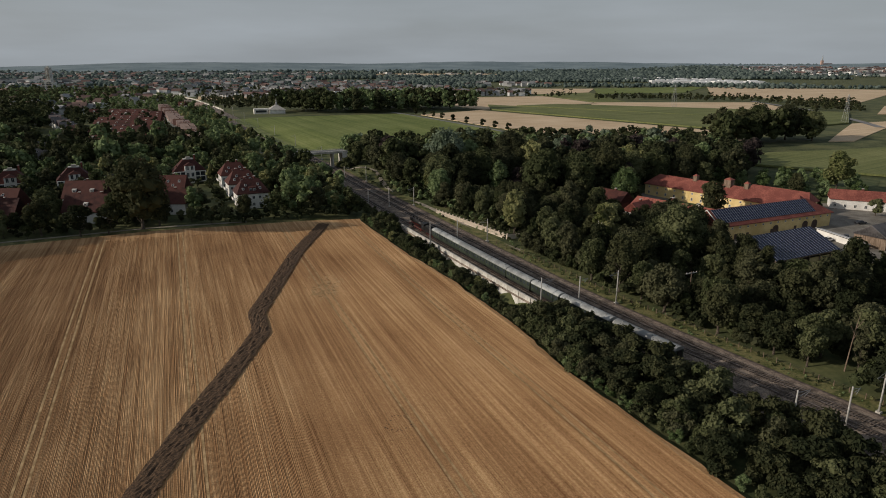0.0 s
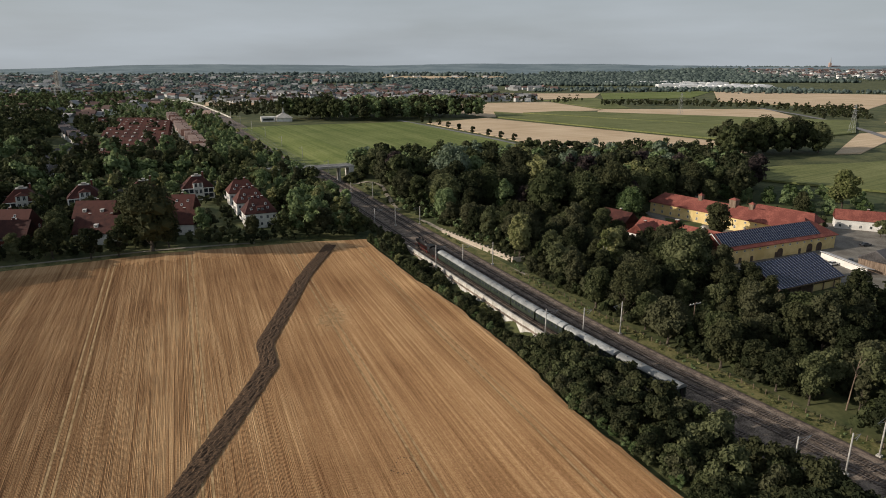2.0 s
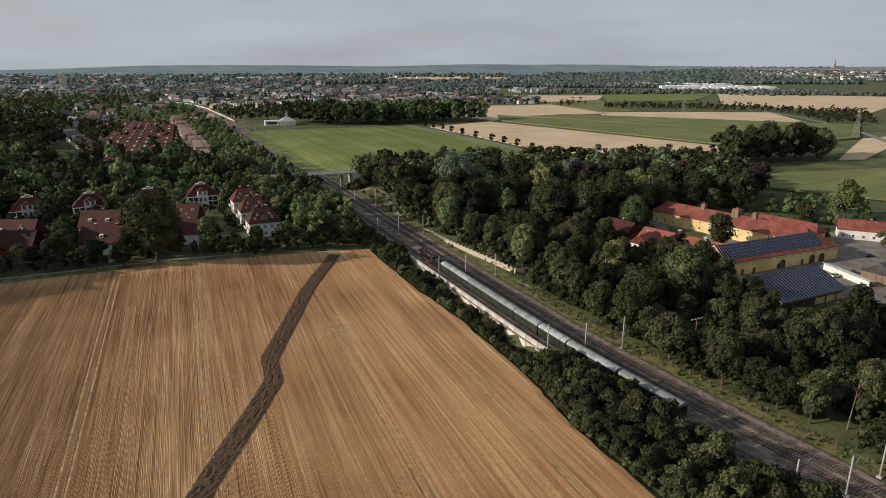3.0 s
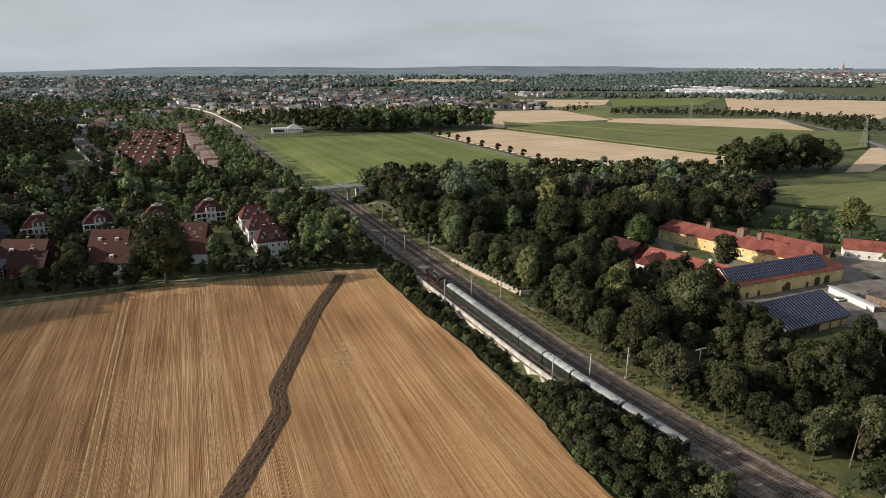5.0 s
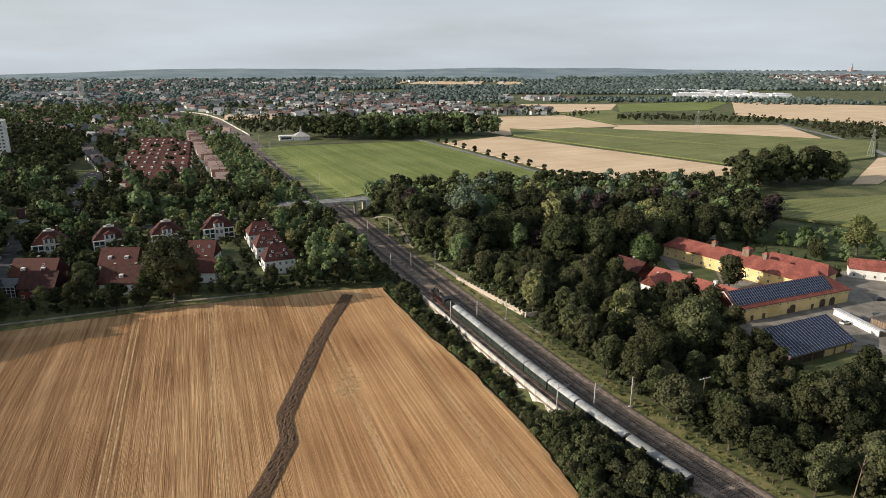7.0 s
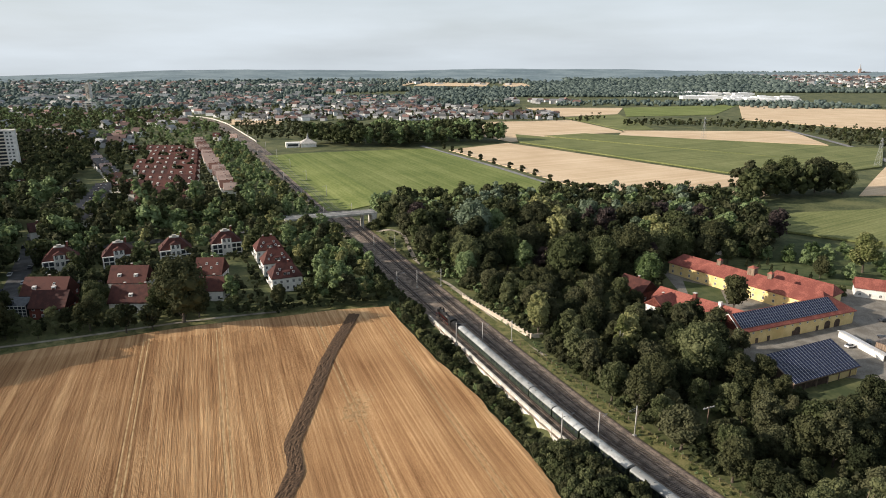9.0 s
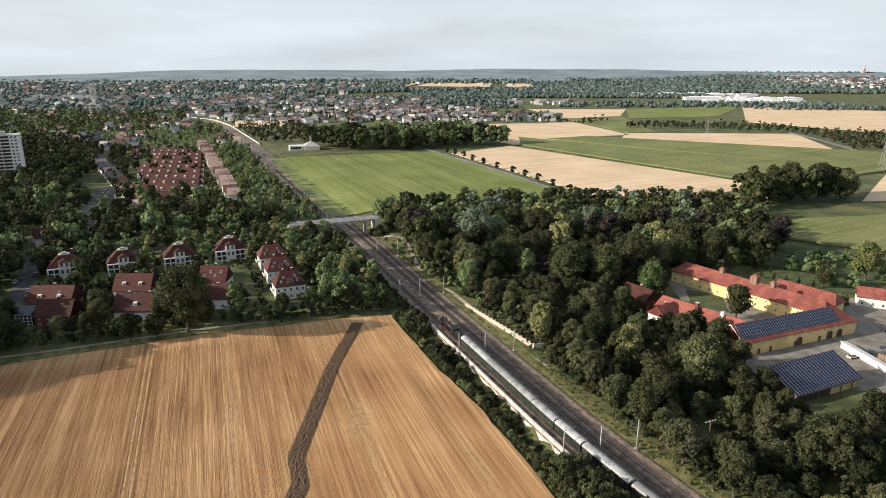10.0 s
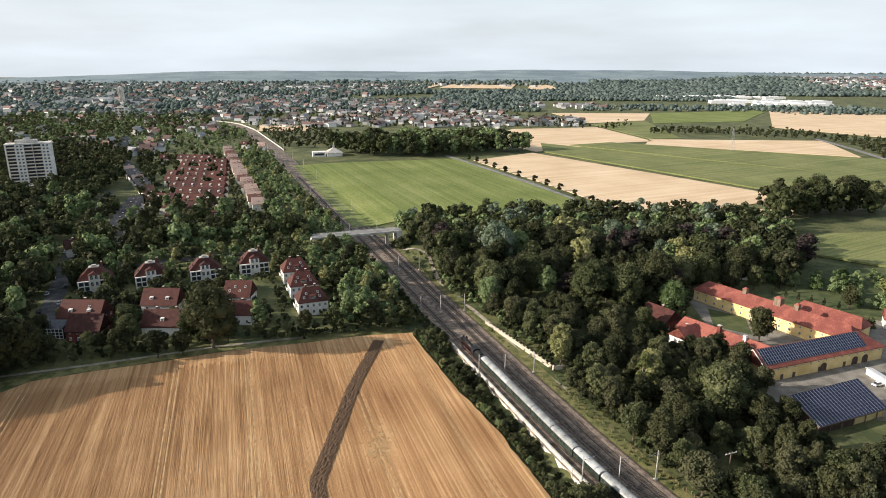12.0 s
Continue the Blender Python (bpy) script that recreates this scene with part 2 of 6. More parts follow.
M["far_white"] = surface("white_hall_cladding", (0.66, 0.67, 0.68), (0.82, 0.82, 0.82), 0.01, 0.6, per_piece=0.5)
# pale blue-grey stands in for the distance haze over the hills
M["hill"] = surface("haze_tinted_hills", (0.125, 0.175, 0.2), (0.21, 0.265, 0.285), 0.006, 0.95, fine=0.6)


# ---- mesh building ----
class Build:
    """Collects corners and faces of one mesh."""

    def __init__(self):
        self.v, self.f = [], []

    def add(self, verts, faces):
        o = len(self.v)
        self.v.extend(tuple(p) for p in verts)
        self.f.extend(tuple(o + i for i in q) for q in faces)
        return self

    def box(self, x0, x1, y0, y1, z0, z1):
        return self.add([(x0, y0, z0), (x1, y0, z0), (x1, y1, z0), (x0, y1, z0), (x0, y0, z1), (x1, y0, z1), (x1, y1, z1), (x0, y1, z1)],
                        [(0, 3, 2, 1), (4, 5, 6, 7), (0, 1, 5, 4), (1, 2, 6, 5), (2, 3, 7, 6), (3, 0, 4, 7)])

    def prism(self, outline, x0, x1):
        """An outline in (y, z), run along x."""
        n = len(outline)
        self.add([(x0, y, z) for y, z in outline] + [(x1, y, z) for y, z in outline],
                 [tuple(range(n - 1, -1, -1)), tuple(range(n, 2 * n))] + [(i, (i + 1) % n, n + (i + 1) % n, n + i) for i in range(n)])
        return self

    def tube(self, a, b, r0, r1=None, n=8):
        a, b, r1 = Vector(a), Vector(b), r0 if r1 is None else r1
        q = (b - a).to_track_quat("Z", "Y")
        ring = [q @ Vector((math.cos(2 * math.pi * i / n), math.sin(2 * math.pi * i / n), 0)) for i in range(n)]
        return self.add([a + p * r0 for p in ring] + [b + p * r1 for p in ring],
                        [tuple(range(n - 1, -1, -1)), tuple(range(n, 2 * n))] + [(i, (i + 1) % n, n + (i + 1) % n, n + i) for i in range(n)])

    def mesh(self, name, material=None, smooth=False):
        me = bpy.data.meshes.new(name)
        me.from_pydata(self.v, [], self.f)
        if smooth:
            me.polygons.foreach_set("use_smooth", [True] * len(me.polygons))
        if material:
            me.materials.append(material)
        me.update()
        return me


def part(name, build, material, parent, label="", at=None, smooth=False):
    """One mesh object under a thing or a part. build: a Build or a ready mesh."""
    me = build.mesh(name, material, smooth) if isinstance(build, Build) else build
    ob = new(name, me)
    ob.parent = parent
    if at is not None:
        ob.matrix_basis = at
    if label:
        tagged(ob, label=label)
    return ob


def thing(name, label, category, m=None, group="", kind=""):
    ob = tagged(new(name), label, category, group, kind)
    ob.empty_display_size = 0.5
    if m is not None:
        ob.matrix_basis = m
    return ob


def solid(name, build, material, label, category="", kind="structure", m=None, smooth=False):
    ob = new(name, build.mesh(name, material, smooth))
    if m is not None:
        ob.matrix_basis = m
    return tagged(ob, label, category, "", kind)


# ---- the lie of the land ----
def ease(a, b, v):
    k = min(1.0, max(0.0, (v - a) / (b - a)))
    return k * k * (3 - 2 * k)


LINE_Y = [-300, 40, 104, 165.5, 230, 293, 392, 463, 606, 845, 1071, 1175, 1235, 1300]
LINE_X = [286, 111, 73, 36.2, 5.2, -24.8, -72, -107, -178, -297, -415, -483, -560, -700]
line_y = np.arange(-300.0, 1300.0, 2.0)
line_x = np.interp(line_y, LINE_Y, LINE_X)
line_x = np.convolve(np.pad(line_x, 12, mode="edge"), np.ones(25) / 25, mode="valid")


def line_at(y):
    return float(np.interp(y, line_y, line_x))


def off_line(x, y):
    """Metres to the right of the middle line of masts."""
    return (x - line_at(y)) * 0.885


def rail_z(y):
    return 6.0 * ease(270, 800, y)


def land(x, y):
    z = 6.0 * ease(230, 620, y)
    z += 3.2 * ease(25, 120, -x) * (1 - ease(330, 620, y))
    if -60 < y < 1300:
        o = off_line(x, y)
        z -= 2.6 * math.exp(-((y - 165) / 70) ** 2) * ease(-50, -12, o) * (1 - ease(-9, -7, o))
        z -= 2.2 * ease(150, 165, y) * (1 - ease(252, 264, y)) * ease(-17, -12.5, o) * (1 - ease(-9, -7, o))
        near = ease(-13 - 16 * ease(330, 420, y), -8, o) if o < 0 else 1 - ease(12, 20 + 20 * ease(380, 460, y), o)
        if y < 262 and o < 0:
            near = ease(-9.0, -8.2, o)
        z = z * (1 - near) + (rail_z(y) - 0.7) * near
    return z


def ribbon(left, right, lift, y0, y1, step, skirt=0.0):
    """A strip along the railway between two offsets from the mast line, lying on rail height."""
    b = Build()
    ys = np.arange(y0, y1 + 0.01, step)
    rows = []
    for y in ys:
        x = line_at(y)
        d = Vector((line_at(y + 2) - line_at(y - 2), 4.0)).normalized()
        nx, ny = d.y, -d.x
        z = rail_z(y) + lift
        rows.append([(x + nx * o, y + ny * o, z + dz) for o, dz in ((left - skirt * 1.5, -skirt), (left, 0), (right, 0), (right + skirt * 1.5, -skirt))])
    for i in range(len(rows)):
        b.v.extend(rows[i] if skirt else rows[i][1:3])
    w = 4 if skirt else 2
    for i in range(len(rows) - 1):
        for k in range(w - 1):
            a = i * w + k
            b.f.append((a, a + 1, a + w + 1, a + w))
    return b


def along(o, y):
    """A pose on the railway at an offset, x pointing along the line away."""
    x = line_at(y)
    d = Vector((line_at(y + 6) - line_at(y - 6), 12.0)).normalized()
    return Matrix.Translation((x + d.y * o, y - d.x * o, rail_z(y))) @ Matrix.Rotation(math.atan2(d.y, d.x), 4, "Z")


def resampled(points, n):
    p = np.array(points, float)
    s = np.concatenate([[0], np.cumsum(np.linalg.norm(np.diff(p, axis=0), axis=1))])
    q = np.linspace(0, s[-1], n)
    return np.stack([np.interp(q, s, p[:, 0]), np.interp(q, s, p[:, 1])], 1)


def sheet(edge_a, edge_b, nu, nv, lift, skirt=0.0, rough=0.0):
    """A sheet draped over the land between two edges."""
    a, b = resampled(edge_a, nu), resampled(edge_b, nu)
    out = Build()
    for j in range(nv):
        k = j / (nv - 1)
        for i in range(nu):
            x, y = a[i] * (1 - k) + b[i] * k
            z = land(x, y) + lift
            if rough:
                z += rough * noise.noise(Vector((x * 0.7, y * 0.7, 0)))
            out.v.append((x, y, z))
    for j in range(nv - 1):
        for i in range(nu - 1):
            q = j * nu + i
            out.f.append((q, q + 1, q + nu + 1, q + nu))
    if skirt:
        rim = [i for i in range(nu)] + [j * nu + nu - 1 for j in range(1, nv)] + [(nv - 1) * nu + i for i in range(nu - 2, -1, -1)] + [j * nu for j in range(nv - 2, 0, -1)]
        o = len(out.v)
        out.v.extend((out.v[i][0], out.v[i][1], out.v[i][2] - skirt) for i in rim)
        m = len(rim)
        out.f.extend((rim[(i + 1) % m], rim[i], o + i, o + (i + 1) % m) for i in range(m))
    return out


def lane(points, width, lift, step=6.0):
    """A strip of constant width along a line of points, draped."""
    p = np.array(points, float)
    n = max(3, int(np.linalg.norm(np.diff(p, axis=0), axis=1).sum() / step))
    c = resampled(points, n)
    for _ in range(2):
        c[1:-1] = 0.25 * c[:-2] + 0.5 * c[1:-1] + 0.25 * c[2:]
    t = np.gradient(c, axis=0)
    t /= np.linalg.norm(t, axis=1)[:, None]
    nrm = np.stack([t[:, 1], -t[:, 0]], 1)
    w = np.broadcast_to(np.asarray(width, float), (n,))[:, None] / 2
    return sheet(c - nrm * w, c + nrm * w, n, max(2, int(np.max(width) / 3) + 1), lift)

# ---- ground and fields ----
def ground_sheet():
    xs = np.unique(np.concatenate([np.arange(-480, 481, 8.0), np.arange(-160, 121, 4.0), np.arange(-1200, -480, 60.0), np.arange(540, 1201, 60.0), np.array([-4600, -3600, -2600, -1800, 1800, 2600, 3600, 4600.0])]))
    ys = np.unique(np.concatenate([np.array([-900, -400, -150, -60.0]), np.arange(-20, 700, 8.0), np.arange(100, 440, 4.0), np.arange(720, 1500, 40.0), np.array([1700, 2000, 2600, 3400, 4200, 4700.0])]))
    b = Build()
    for y in ys:
        for x in xs:
            b.v.append((x, y, land(x, y)))
    n = len(xs)
    b.f = [(j * n + i, j * n + i + 1, (j + 1) * n + i + 1, (j + 1) * n + i) for j in range(len(ys) - 1) for i in range(n - 1)]
    return b


solid("ground", ground_sheet(), M["grass"], "rough green and brown grassland reaching to the horizon", "ground", smooth=True)

LEFT_EDGE = [(-330, -30), (-230, 90), (-167, 203)]
RIGHT_EDGE = [(92, -30), (46, 84.5), (34.5, 111), (26.5, 129.5), (21.8, 147.5), (16.5, 162), (3, 192), (-13.5, 220), (-35, 264)]
FAR_EDGE = [(-170, 203), (-153, 212), (-130, 222.5), (-112, 232), (-79, 247), (-57, 258.5), (-35, 266)]


def edge_x(y):
    return float(np.interp(y, [p[1] for p in RIGHT_EDGE], [p[0] for p in RIGHT_EDGE]))




def wheat_sheet():
    """The wheat, lofted from the near side to the far side, with an uneven standing edge."""
    far, nu, nv = resampled(FAR_EDGE, 60), 60, 90
    b = Build()
    for j in range(nv):
        k = j / (nv - 1)
        for i in range(nu):
            u = i / (nu - 1)
            yl, yr = -30 + 233 * k, -30 + 296 * k
            xl = float(np.interp(yl, [p[1] for p in LEFT_EDGE], [p[0] for p in LEFT_EDGE]))
            xr = edge_x(yr)
            x, y = xl + (xr - xl) * u, yl + (yr - yl) * u
            bow = far[i] - (far[0] + (far[-1] - far[0]) * u)
            x, y = x + bow[0] * k ** 4, y + bow[1] * k ** 4
            if i == nu - 1:
                x += 0.8 * noise.noise(Vector((x * 0.2, y * 0.2, 3)))
            b.v.append((x, y, land(x, y) + 0.68))
    b.f = [(j * nu + i, j * nu + i + 1, (j + 1) * nu + i + 1, (j + 1) * nu + i) for j in range(nv - 1) for i in range(nu - 1)]
    rim = [i for i in range(nu)] + [j * nu + nu - 1 for j in range(1, nv)] + [(nv - 1) * nu + i for i in range(nu - 2, -1, -1)] + [j * nu for j in range(nv - 2, 0, -1)]
    o, m = len(b.v), len(rim)
    b.v.extend((b.v[i][0], b.v[i][1], b.v[i][2] - 1.6) for i in rim)
    b.f.extend((rim[(i + 1) % m], rim[i], o + i, o + (i + 1) % m) for i in range(m))
    return b


wheat = solid("wheat_field", wheat_sheet(), M["wheat"], "ripe golden wheat field with drilled rows beside a railway", "field")
ROW = Vector((-0.38, 0.925))


def far_row_end(x0, y0):
    """Where a row that starts at (x0, y0) leaves the field."""
    k = 0.0
    while k < 400:
        x, y = x0 + ROW.x * k, y0 + ROW.y * k
        if x < -165 or y > np.interp(x, [p[0] for p in FAR_EDGE], [p[1] for p in FAR_EDGE]) - 9 or x > edge_x(min(y, 263)) - 2:
            break
        k += 2
    return x, y


tram = Build()
TRAMS = (-118, -64, -36.5, 4, 33)
for x0 in TRAMS:
    for side in (-0.95, 0.95):
        a = (x0 + side + 0.38 * 80 / 0.925, 4)
        e = far_row_end(x0 + side, 84)
        if e[1] < 100:
            continue
        piece = lane([a, (x0 + side, 84), e], 0.42, 0.74, 4.0)
        tram.add(piece.v, piece.f)
part("tramline", tram, M["track"], wheat, "pale wheel tracks pressed into the wheat")

STRIP = [(-45.5, 20), (-46, 84), (-45.8, 107), (-44.6, 131), (-44.2, 146), (-48.6, 157.5), (-49, 176), (-50.2, 210), (-49.6, 230), (-48.2, 255)]


def soil_strip():
    c = resampled(STRIP, 240)
    for _ in range(3):
        c[1:-1] = 0.25 * c[:-2] + 0.5 * c[1:-1] + 0.25 * c[2:]
    b, w = Build(), 13
    for i in range(len(c)):
        x, y = c[i]
        half = 2.35 + 0.25 * noise.noise(Vector((0, y * 0.15, 1)))
        for k in range(w):
            u = k / (w - 1) * 2 - 1
            e = 0.35 * noise.noise(Vector((u * 3, y * 0.9, 7))) if abs(u) == 1 else 0
            b.v.append((x + u * half + e, y, land(x, y) + 0.82 + (0.3 * noise.noise(Vector((x + u * 4, y * 1.3, 5))) + 0.1) * (1 - u ** 6)))
    b.f = [(i * w + k, i * w + k + 1, (i + 1) * w + k + 1, (i + 1) * w + k) for i in range(len(c) - 1) for k in range(w - 1)]
    return b




def standing_rows():
    """The drilled rows of the wheat as low ridges, open at the wheel tracks and level under the turned soil."""
    r = np.random.RandomState(8)
    b = Build()
    across, s = Vector((ROW.y, -ROW.x)), -330.0
    wheels = [x0 + side for x0 in TRAMS for side in (-0.95, 0.95)]
    while s < 115:
        gap = r.uniform(0.11, 0.25)
        c = s + gap / 2
        s += gap
        if min(abs(c - w) for w in wheels) < 0.24:
            continue
        shift = r.uniform(0, 5.0)
        high, rows = gap * r.uniform(0.24, 0.36), []
        for k in range(72):
            y = -30 + shift + 5.0 * k
            x = c + ROW.x / ROW.y * (y - 84)
            if y < 120 and x < float(np.interp(y, [p[1] for p in LEFT_EDGE], [p[0] for p in LEFT_EDGE])) + 4 or y > 84 and x > edge_x(min(y, 263)) - 1.2 or x > edge_x(y) - 1.2:
                rows.append(None)
                continue
            if x < -170 and y > 185 or y > 190 and y > np.interp(x, [p[0] for p in FAR_EDGE], [p[1] for p in FAR_EDGE]) - 9:
                break
            z = land(x, y) + 0.7
            h = high * r.uniform(0.7, 1.3)
            if abs(x - np.interp(y, [p[1] for p in STRIP], [p[0] for p in STRIP])) < 2.9:
                h = 0.02
            j = gap * r.uniform(-0.2, 0.2)
            rows.append(((x - gap * 0.54, y, z - 0.03), (x + j, y, z + h), (x + gap * 0.54, y, z - 0.03)))
        for p, q in zip(rows, rows[1:]):
            if p and q:
                b.add(p + q, [(0, 1, 4, 3), (1, 2, 5, 4)])
    return b


tagged(part("standing_rows", standing_rows(), M["wheat"], wheat, "dense drilled rows of ripe wheat"), kind="stuff")
solid("soil_strip", soil_strip(), M["soil"], "dark strip of freshly turned soil across the wheat", "ground")


def patch_of(x, y, r, seed):
    """A flattened, paler spot in the crop with a ragged rim."""
    b = Build()
    n = 22
    def top(px, py):
        return land(px, py) + 0.82
    b.v.append((x, y, top(x, y)))
    for i in range(n):
        a = 2 * math.pi * i / n
        q = r * (0.75 + 0.6 * noise.noise(Vector((math.cos(a) * 1.7, math.sin(a) * 1.7, seed))))
        px, py = x + q * math.cos(a), y + q * math.sin(a) * 1.3
        b.v.append((px, py, top(px, py)))
    b.f = [(0, 1 + i, 1 + (i + 1) % n) for i in range(n)]
    return b


spots = random.Random(21)
pale = Build()
for i in range(150):
    a, q = spots.uniform(0, 6.28), spots.gauss(0, 1)
    piece = patch_of(-34.5 + 2.4 * q + 0.8 * spots.gauss(0, 1), 178 + 6.5 * spots.gauss(0, 1), spots.uniform(0.15, 0.6), i * 3.7)
    pale.add(piece.v, piece.f)
part("flattened_patch", pale, M["track"], wheat, "trampled pale patches")
bare = Build()
for i in range(24):
    a = 2 * math.pi * i / 24
    piece = patch_of(-8 + 2.3 * math.cos(a) + spots.uniform(-0.5, 0.5), 104.8 + 2.6 * math.sin(a) + spots.uniform(-0.5, 0.5), spots.uniform(0.1, 0.22), i * 1.7)
    bare.add(piece.v, piece.f)
part("bare_ring", bare, M["soil"], wheat, "ring of bare dark soil spots")

# field track and verge along the far side of the wheat
solid("verge", lane([(-178, 200), (-153, 216), (-130, 227), (-112, 236), (-79, 251), (-57, 262), (-40, 268)], 6, 0.12), M["verge"], "dry grass verge beside the wheat", "ground")
solid("field_path", lane([(-190, 203), (-153, 219), (-130, 230), (-112, 239), (-79, 254)], 1.7, 0.2), M["path"], "pale gravel field path under trees", "path")


def field(name, a, b, mat, label, lift=0.5, n=14):
    return solid(name, sheet(a, b, n, n, lift, 1.2), M[mat], label, "field")


field("green_field", [(-101, 448), (-225, 704)], [(78, 512), (-48, 762)], "beet", "bright green row crop field", 0.6)
field("stubble_field", [(113, 474), (-26, 752)], [(250, 560), (46, 822)], "stubble", "pale harvested stubble field")
field("stubble_field", [(176, 483), (250, 560)], [(200, 470), (262, 545)], "stubble", "pale harvested stubble field corner")
field("maize_field", [(262, 560), (60, 830)], [(395, 640), (62, 918)], "maize", "dull green maize field", 1.4)
field("maize_field", [(395, 640), (100, 900)], [(478, 778), (160, 935)], "maize", "dull green maize field", 1.4)
field("stubble_field", [(50, 832), (-20, 975)], [(165, 935), (28, 1122)], "stubble", "pale harvested stubble field")
field("stubble_field", [(165, 935), (28, 1122)], [(225, 960), (175, 1166)], "stubble", "pale harvested stubble field")
field("stubble_field", [(435, 815), (205, 920)], [(470, 985), (225, 985)], "stubble", "pale harvested stubble field beside a road")
field("green_field", [(228, 990), (172, 1225)], [(275, 1000), (286, 1305)], "maize", "green meadow field", 0.6)
field("stubble_field", [(170, 1240), (122, 1490)], [(286, 1310), (338, 1496)], "stubble", "far pale stubble field")
field("green_field", [(290, 1250), (340, 1500)], [(470, 1300), (640, 1620)], "beet", "far green field", 0.6)
field("stubble_field", [(480, 1190), (633, 1600)], [(620, 985), (980, 1417)], "stubble", "far pale stubble field")
field("stubble_field", [(500, 760), (600, 900)], [(700, 760), (860, 980)], "stubble", "far pale stubble field")
field("maize_field", [(187, 400), (240, 366), (330, 322)], [(200, 438), (285, 456), (420, 500)], "maize", "green maize field behind the farm", 1.6)
field("stubble_field", [(318, 505), (297, 503)], [(480, 680), (398, 640)], "stubble", "pale harvested stubble field")
field("stubble_field", [(-396, 1062), (-425, 1155)], [(-310, 1066), (-333, 1148)], "stubble", "far pale stubble field")
for a, b in (((-560, 2780), (-300, 3900)), ((-250, 2900), (60, 3800)), ((120, 2700), (480, 3300))):
    field("stubble_field", [(a[0], a[1]), (a[0] + 40, b[1])], [(b[0], a[1] - 80), (b[0] + 60, b[1])], "stubble", "far pale stubble field", 3.0, 4)

# roads, paths and yards
solid("country_road", lane([(-60, 790), (-47, 766), (32, 612), (77, 515), (112, 462), (150, 430)], 6.0, 0.25), M["old_asphalt"], "narrow worn asphalt country road lined with young trees", "road")
solid("country_road", lane([(470, 1010), (463, 890), (452, 790), (420, 663), (400, 600)], 8.0, 0.7), M["old_asphalt"], "grey country road curving between fields", "road")
solid("embankment_path", lane([(-62, 398), (-47, 391), (-40, 382), (-35, 358), (-24, 318), (-11, 300), (3, 272), (14.5, 243), (22, 229), (28, 220)], 2.1, 0.22, 3.0), M["path"], "narrow sandy path on the railway bank", "path")
solid("farm_yard", sheet([(98, 322), (96, 212)], [(200, 290), (186, 198)], 16, 12, 0.15), M["yard"], "pale gravel farm yard", "ground")
solid("courtyard_lawn", sheet([(104, 306), (100, 284)], [(118, 296), (114, 276)], 6, 6, 0.22), M["lawn"], "green lawn in the farm courtyard", "ground")
solid("garden_lawn", sheet([(140, 318), (196, 296)], [(190, 384), (240, 352)], 12, 8, 0.2), M["lawn"], "mown garden lawn behind the farm", "ground")
solid("residential_street", lane([(-188, 236), (-200, 258), (-218, 292), (-237, 326), (-264, 379), (-290, 436), (-340, 540)], 9, 0.3), M["asphalt"], "asphalt residential street with parked cars", "road")
solid("residential_street", lane([(-204, 282), (-170, 284), (-120, 300)], 5, 0.3), M["asphalt"], "asphalt access lane between houses", "road")

# ---- railway ----
Y0, Y1 = -40, 1230
solid("track_bed", ribbon(-8.0, 10.0, -0.25, Y0, Y1, 5.0, 0.8), M["ballast"], "brown-grey ballast bed of a three-track railway", "railway")
solid("railway_verge", ribbon(11.2, 16.5, -0.2, Y0, 420, 5.0, 0.0), M["verge"], "dry grass strip beside the railway", "ground")
solid("cable_trough", ribbon(10.3, 10.9, 0.02, Y0, 420, 5.0, 0.3), M["sleeper"], "dark cable trough along the ballast", "railway")
TRACKS = (-4.2, 3.3, 7.3)
for o in TRACKS:
    track = thing("railway_track", "railway track with steel rails on dark sleepers", "railway", kind="structure")
    for side in (-0.75, 0.75):
        part("rail", ribbon(o + side - 0.05, o + side + 0.05, 0.02, Y0, 1000, 4.0, 0.08), M["rail"], track, "worn steel rail")
    b = Build()
    y = Y0
    while y < 640:
        m = along(o, y)
        box = Build().box(-0.13, 0.13, -1.3, 1.3, -0.25, -0.13)
        b.add([m @ Vector(p) for p in box.v], box.f[1:])
        y += 0.56
    tagged(part("sleepers", b, M["sleeper"], track, "weathered wooden sleepers"), kind="stuff")


def retaining_wall(y0, y1, top, foot):
    """Concrete wall panels between the field side bushes and the track."""
    wall = thing("retaining_wall", "pale concrete retaining wall beside the railway", "wall", kind="structure")
    y = y0
    while y < y1:
        m = along(-8.5, y + 3)
        b = Build().box(-2.95, 2.95, -0.18, 0.18, foot - rail_z(y), top)
        b.box(-3.0, 3.0, -0.26, 0.26, top, top + 0.18)
        b.box(-3.05, -2.75, -0.3, 0.3, foot - rail_z(y), top + 0.1)
        part("panel", b, M["concrete"], wall, at=m)
        y += 5.36
    return wall


retaining_wall(158, 258, 0.5, -6.5)


def barrier():
    b = Build()
    for y in np.arange(820, 1222, 6.0):
        p, q = along(11.7, y), along(11.7, y + 6.0)
        b.add([p @ Vector((0, dy, dz)) for dy in (-0.1, 0.1) for dz in (-1.2, 1.3)] + [q @ Vector((0, dy, dz)) for dy in (-0.1, 0.1) for dz in (-1.2, 1.3)],
              [(0, 1, 5, 4), (2, 6, 7, 3), (1, 3, 7, 5)])
    return b


solid("noise_barrier", barrier(), M["concrete"], "long pale concrete noise barrier beside the railway", "wall")


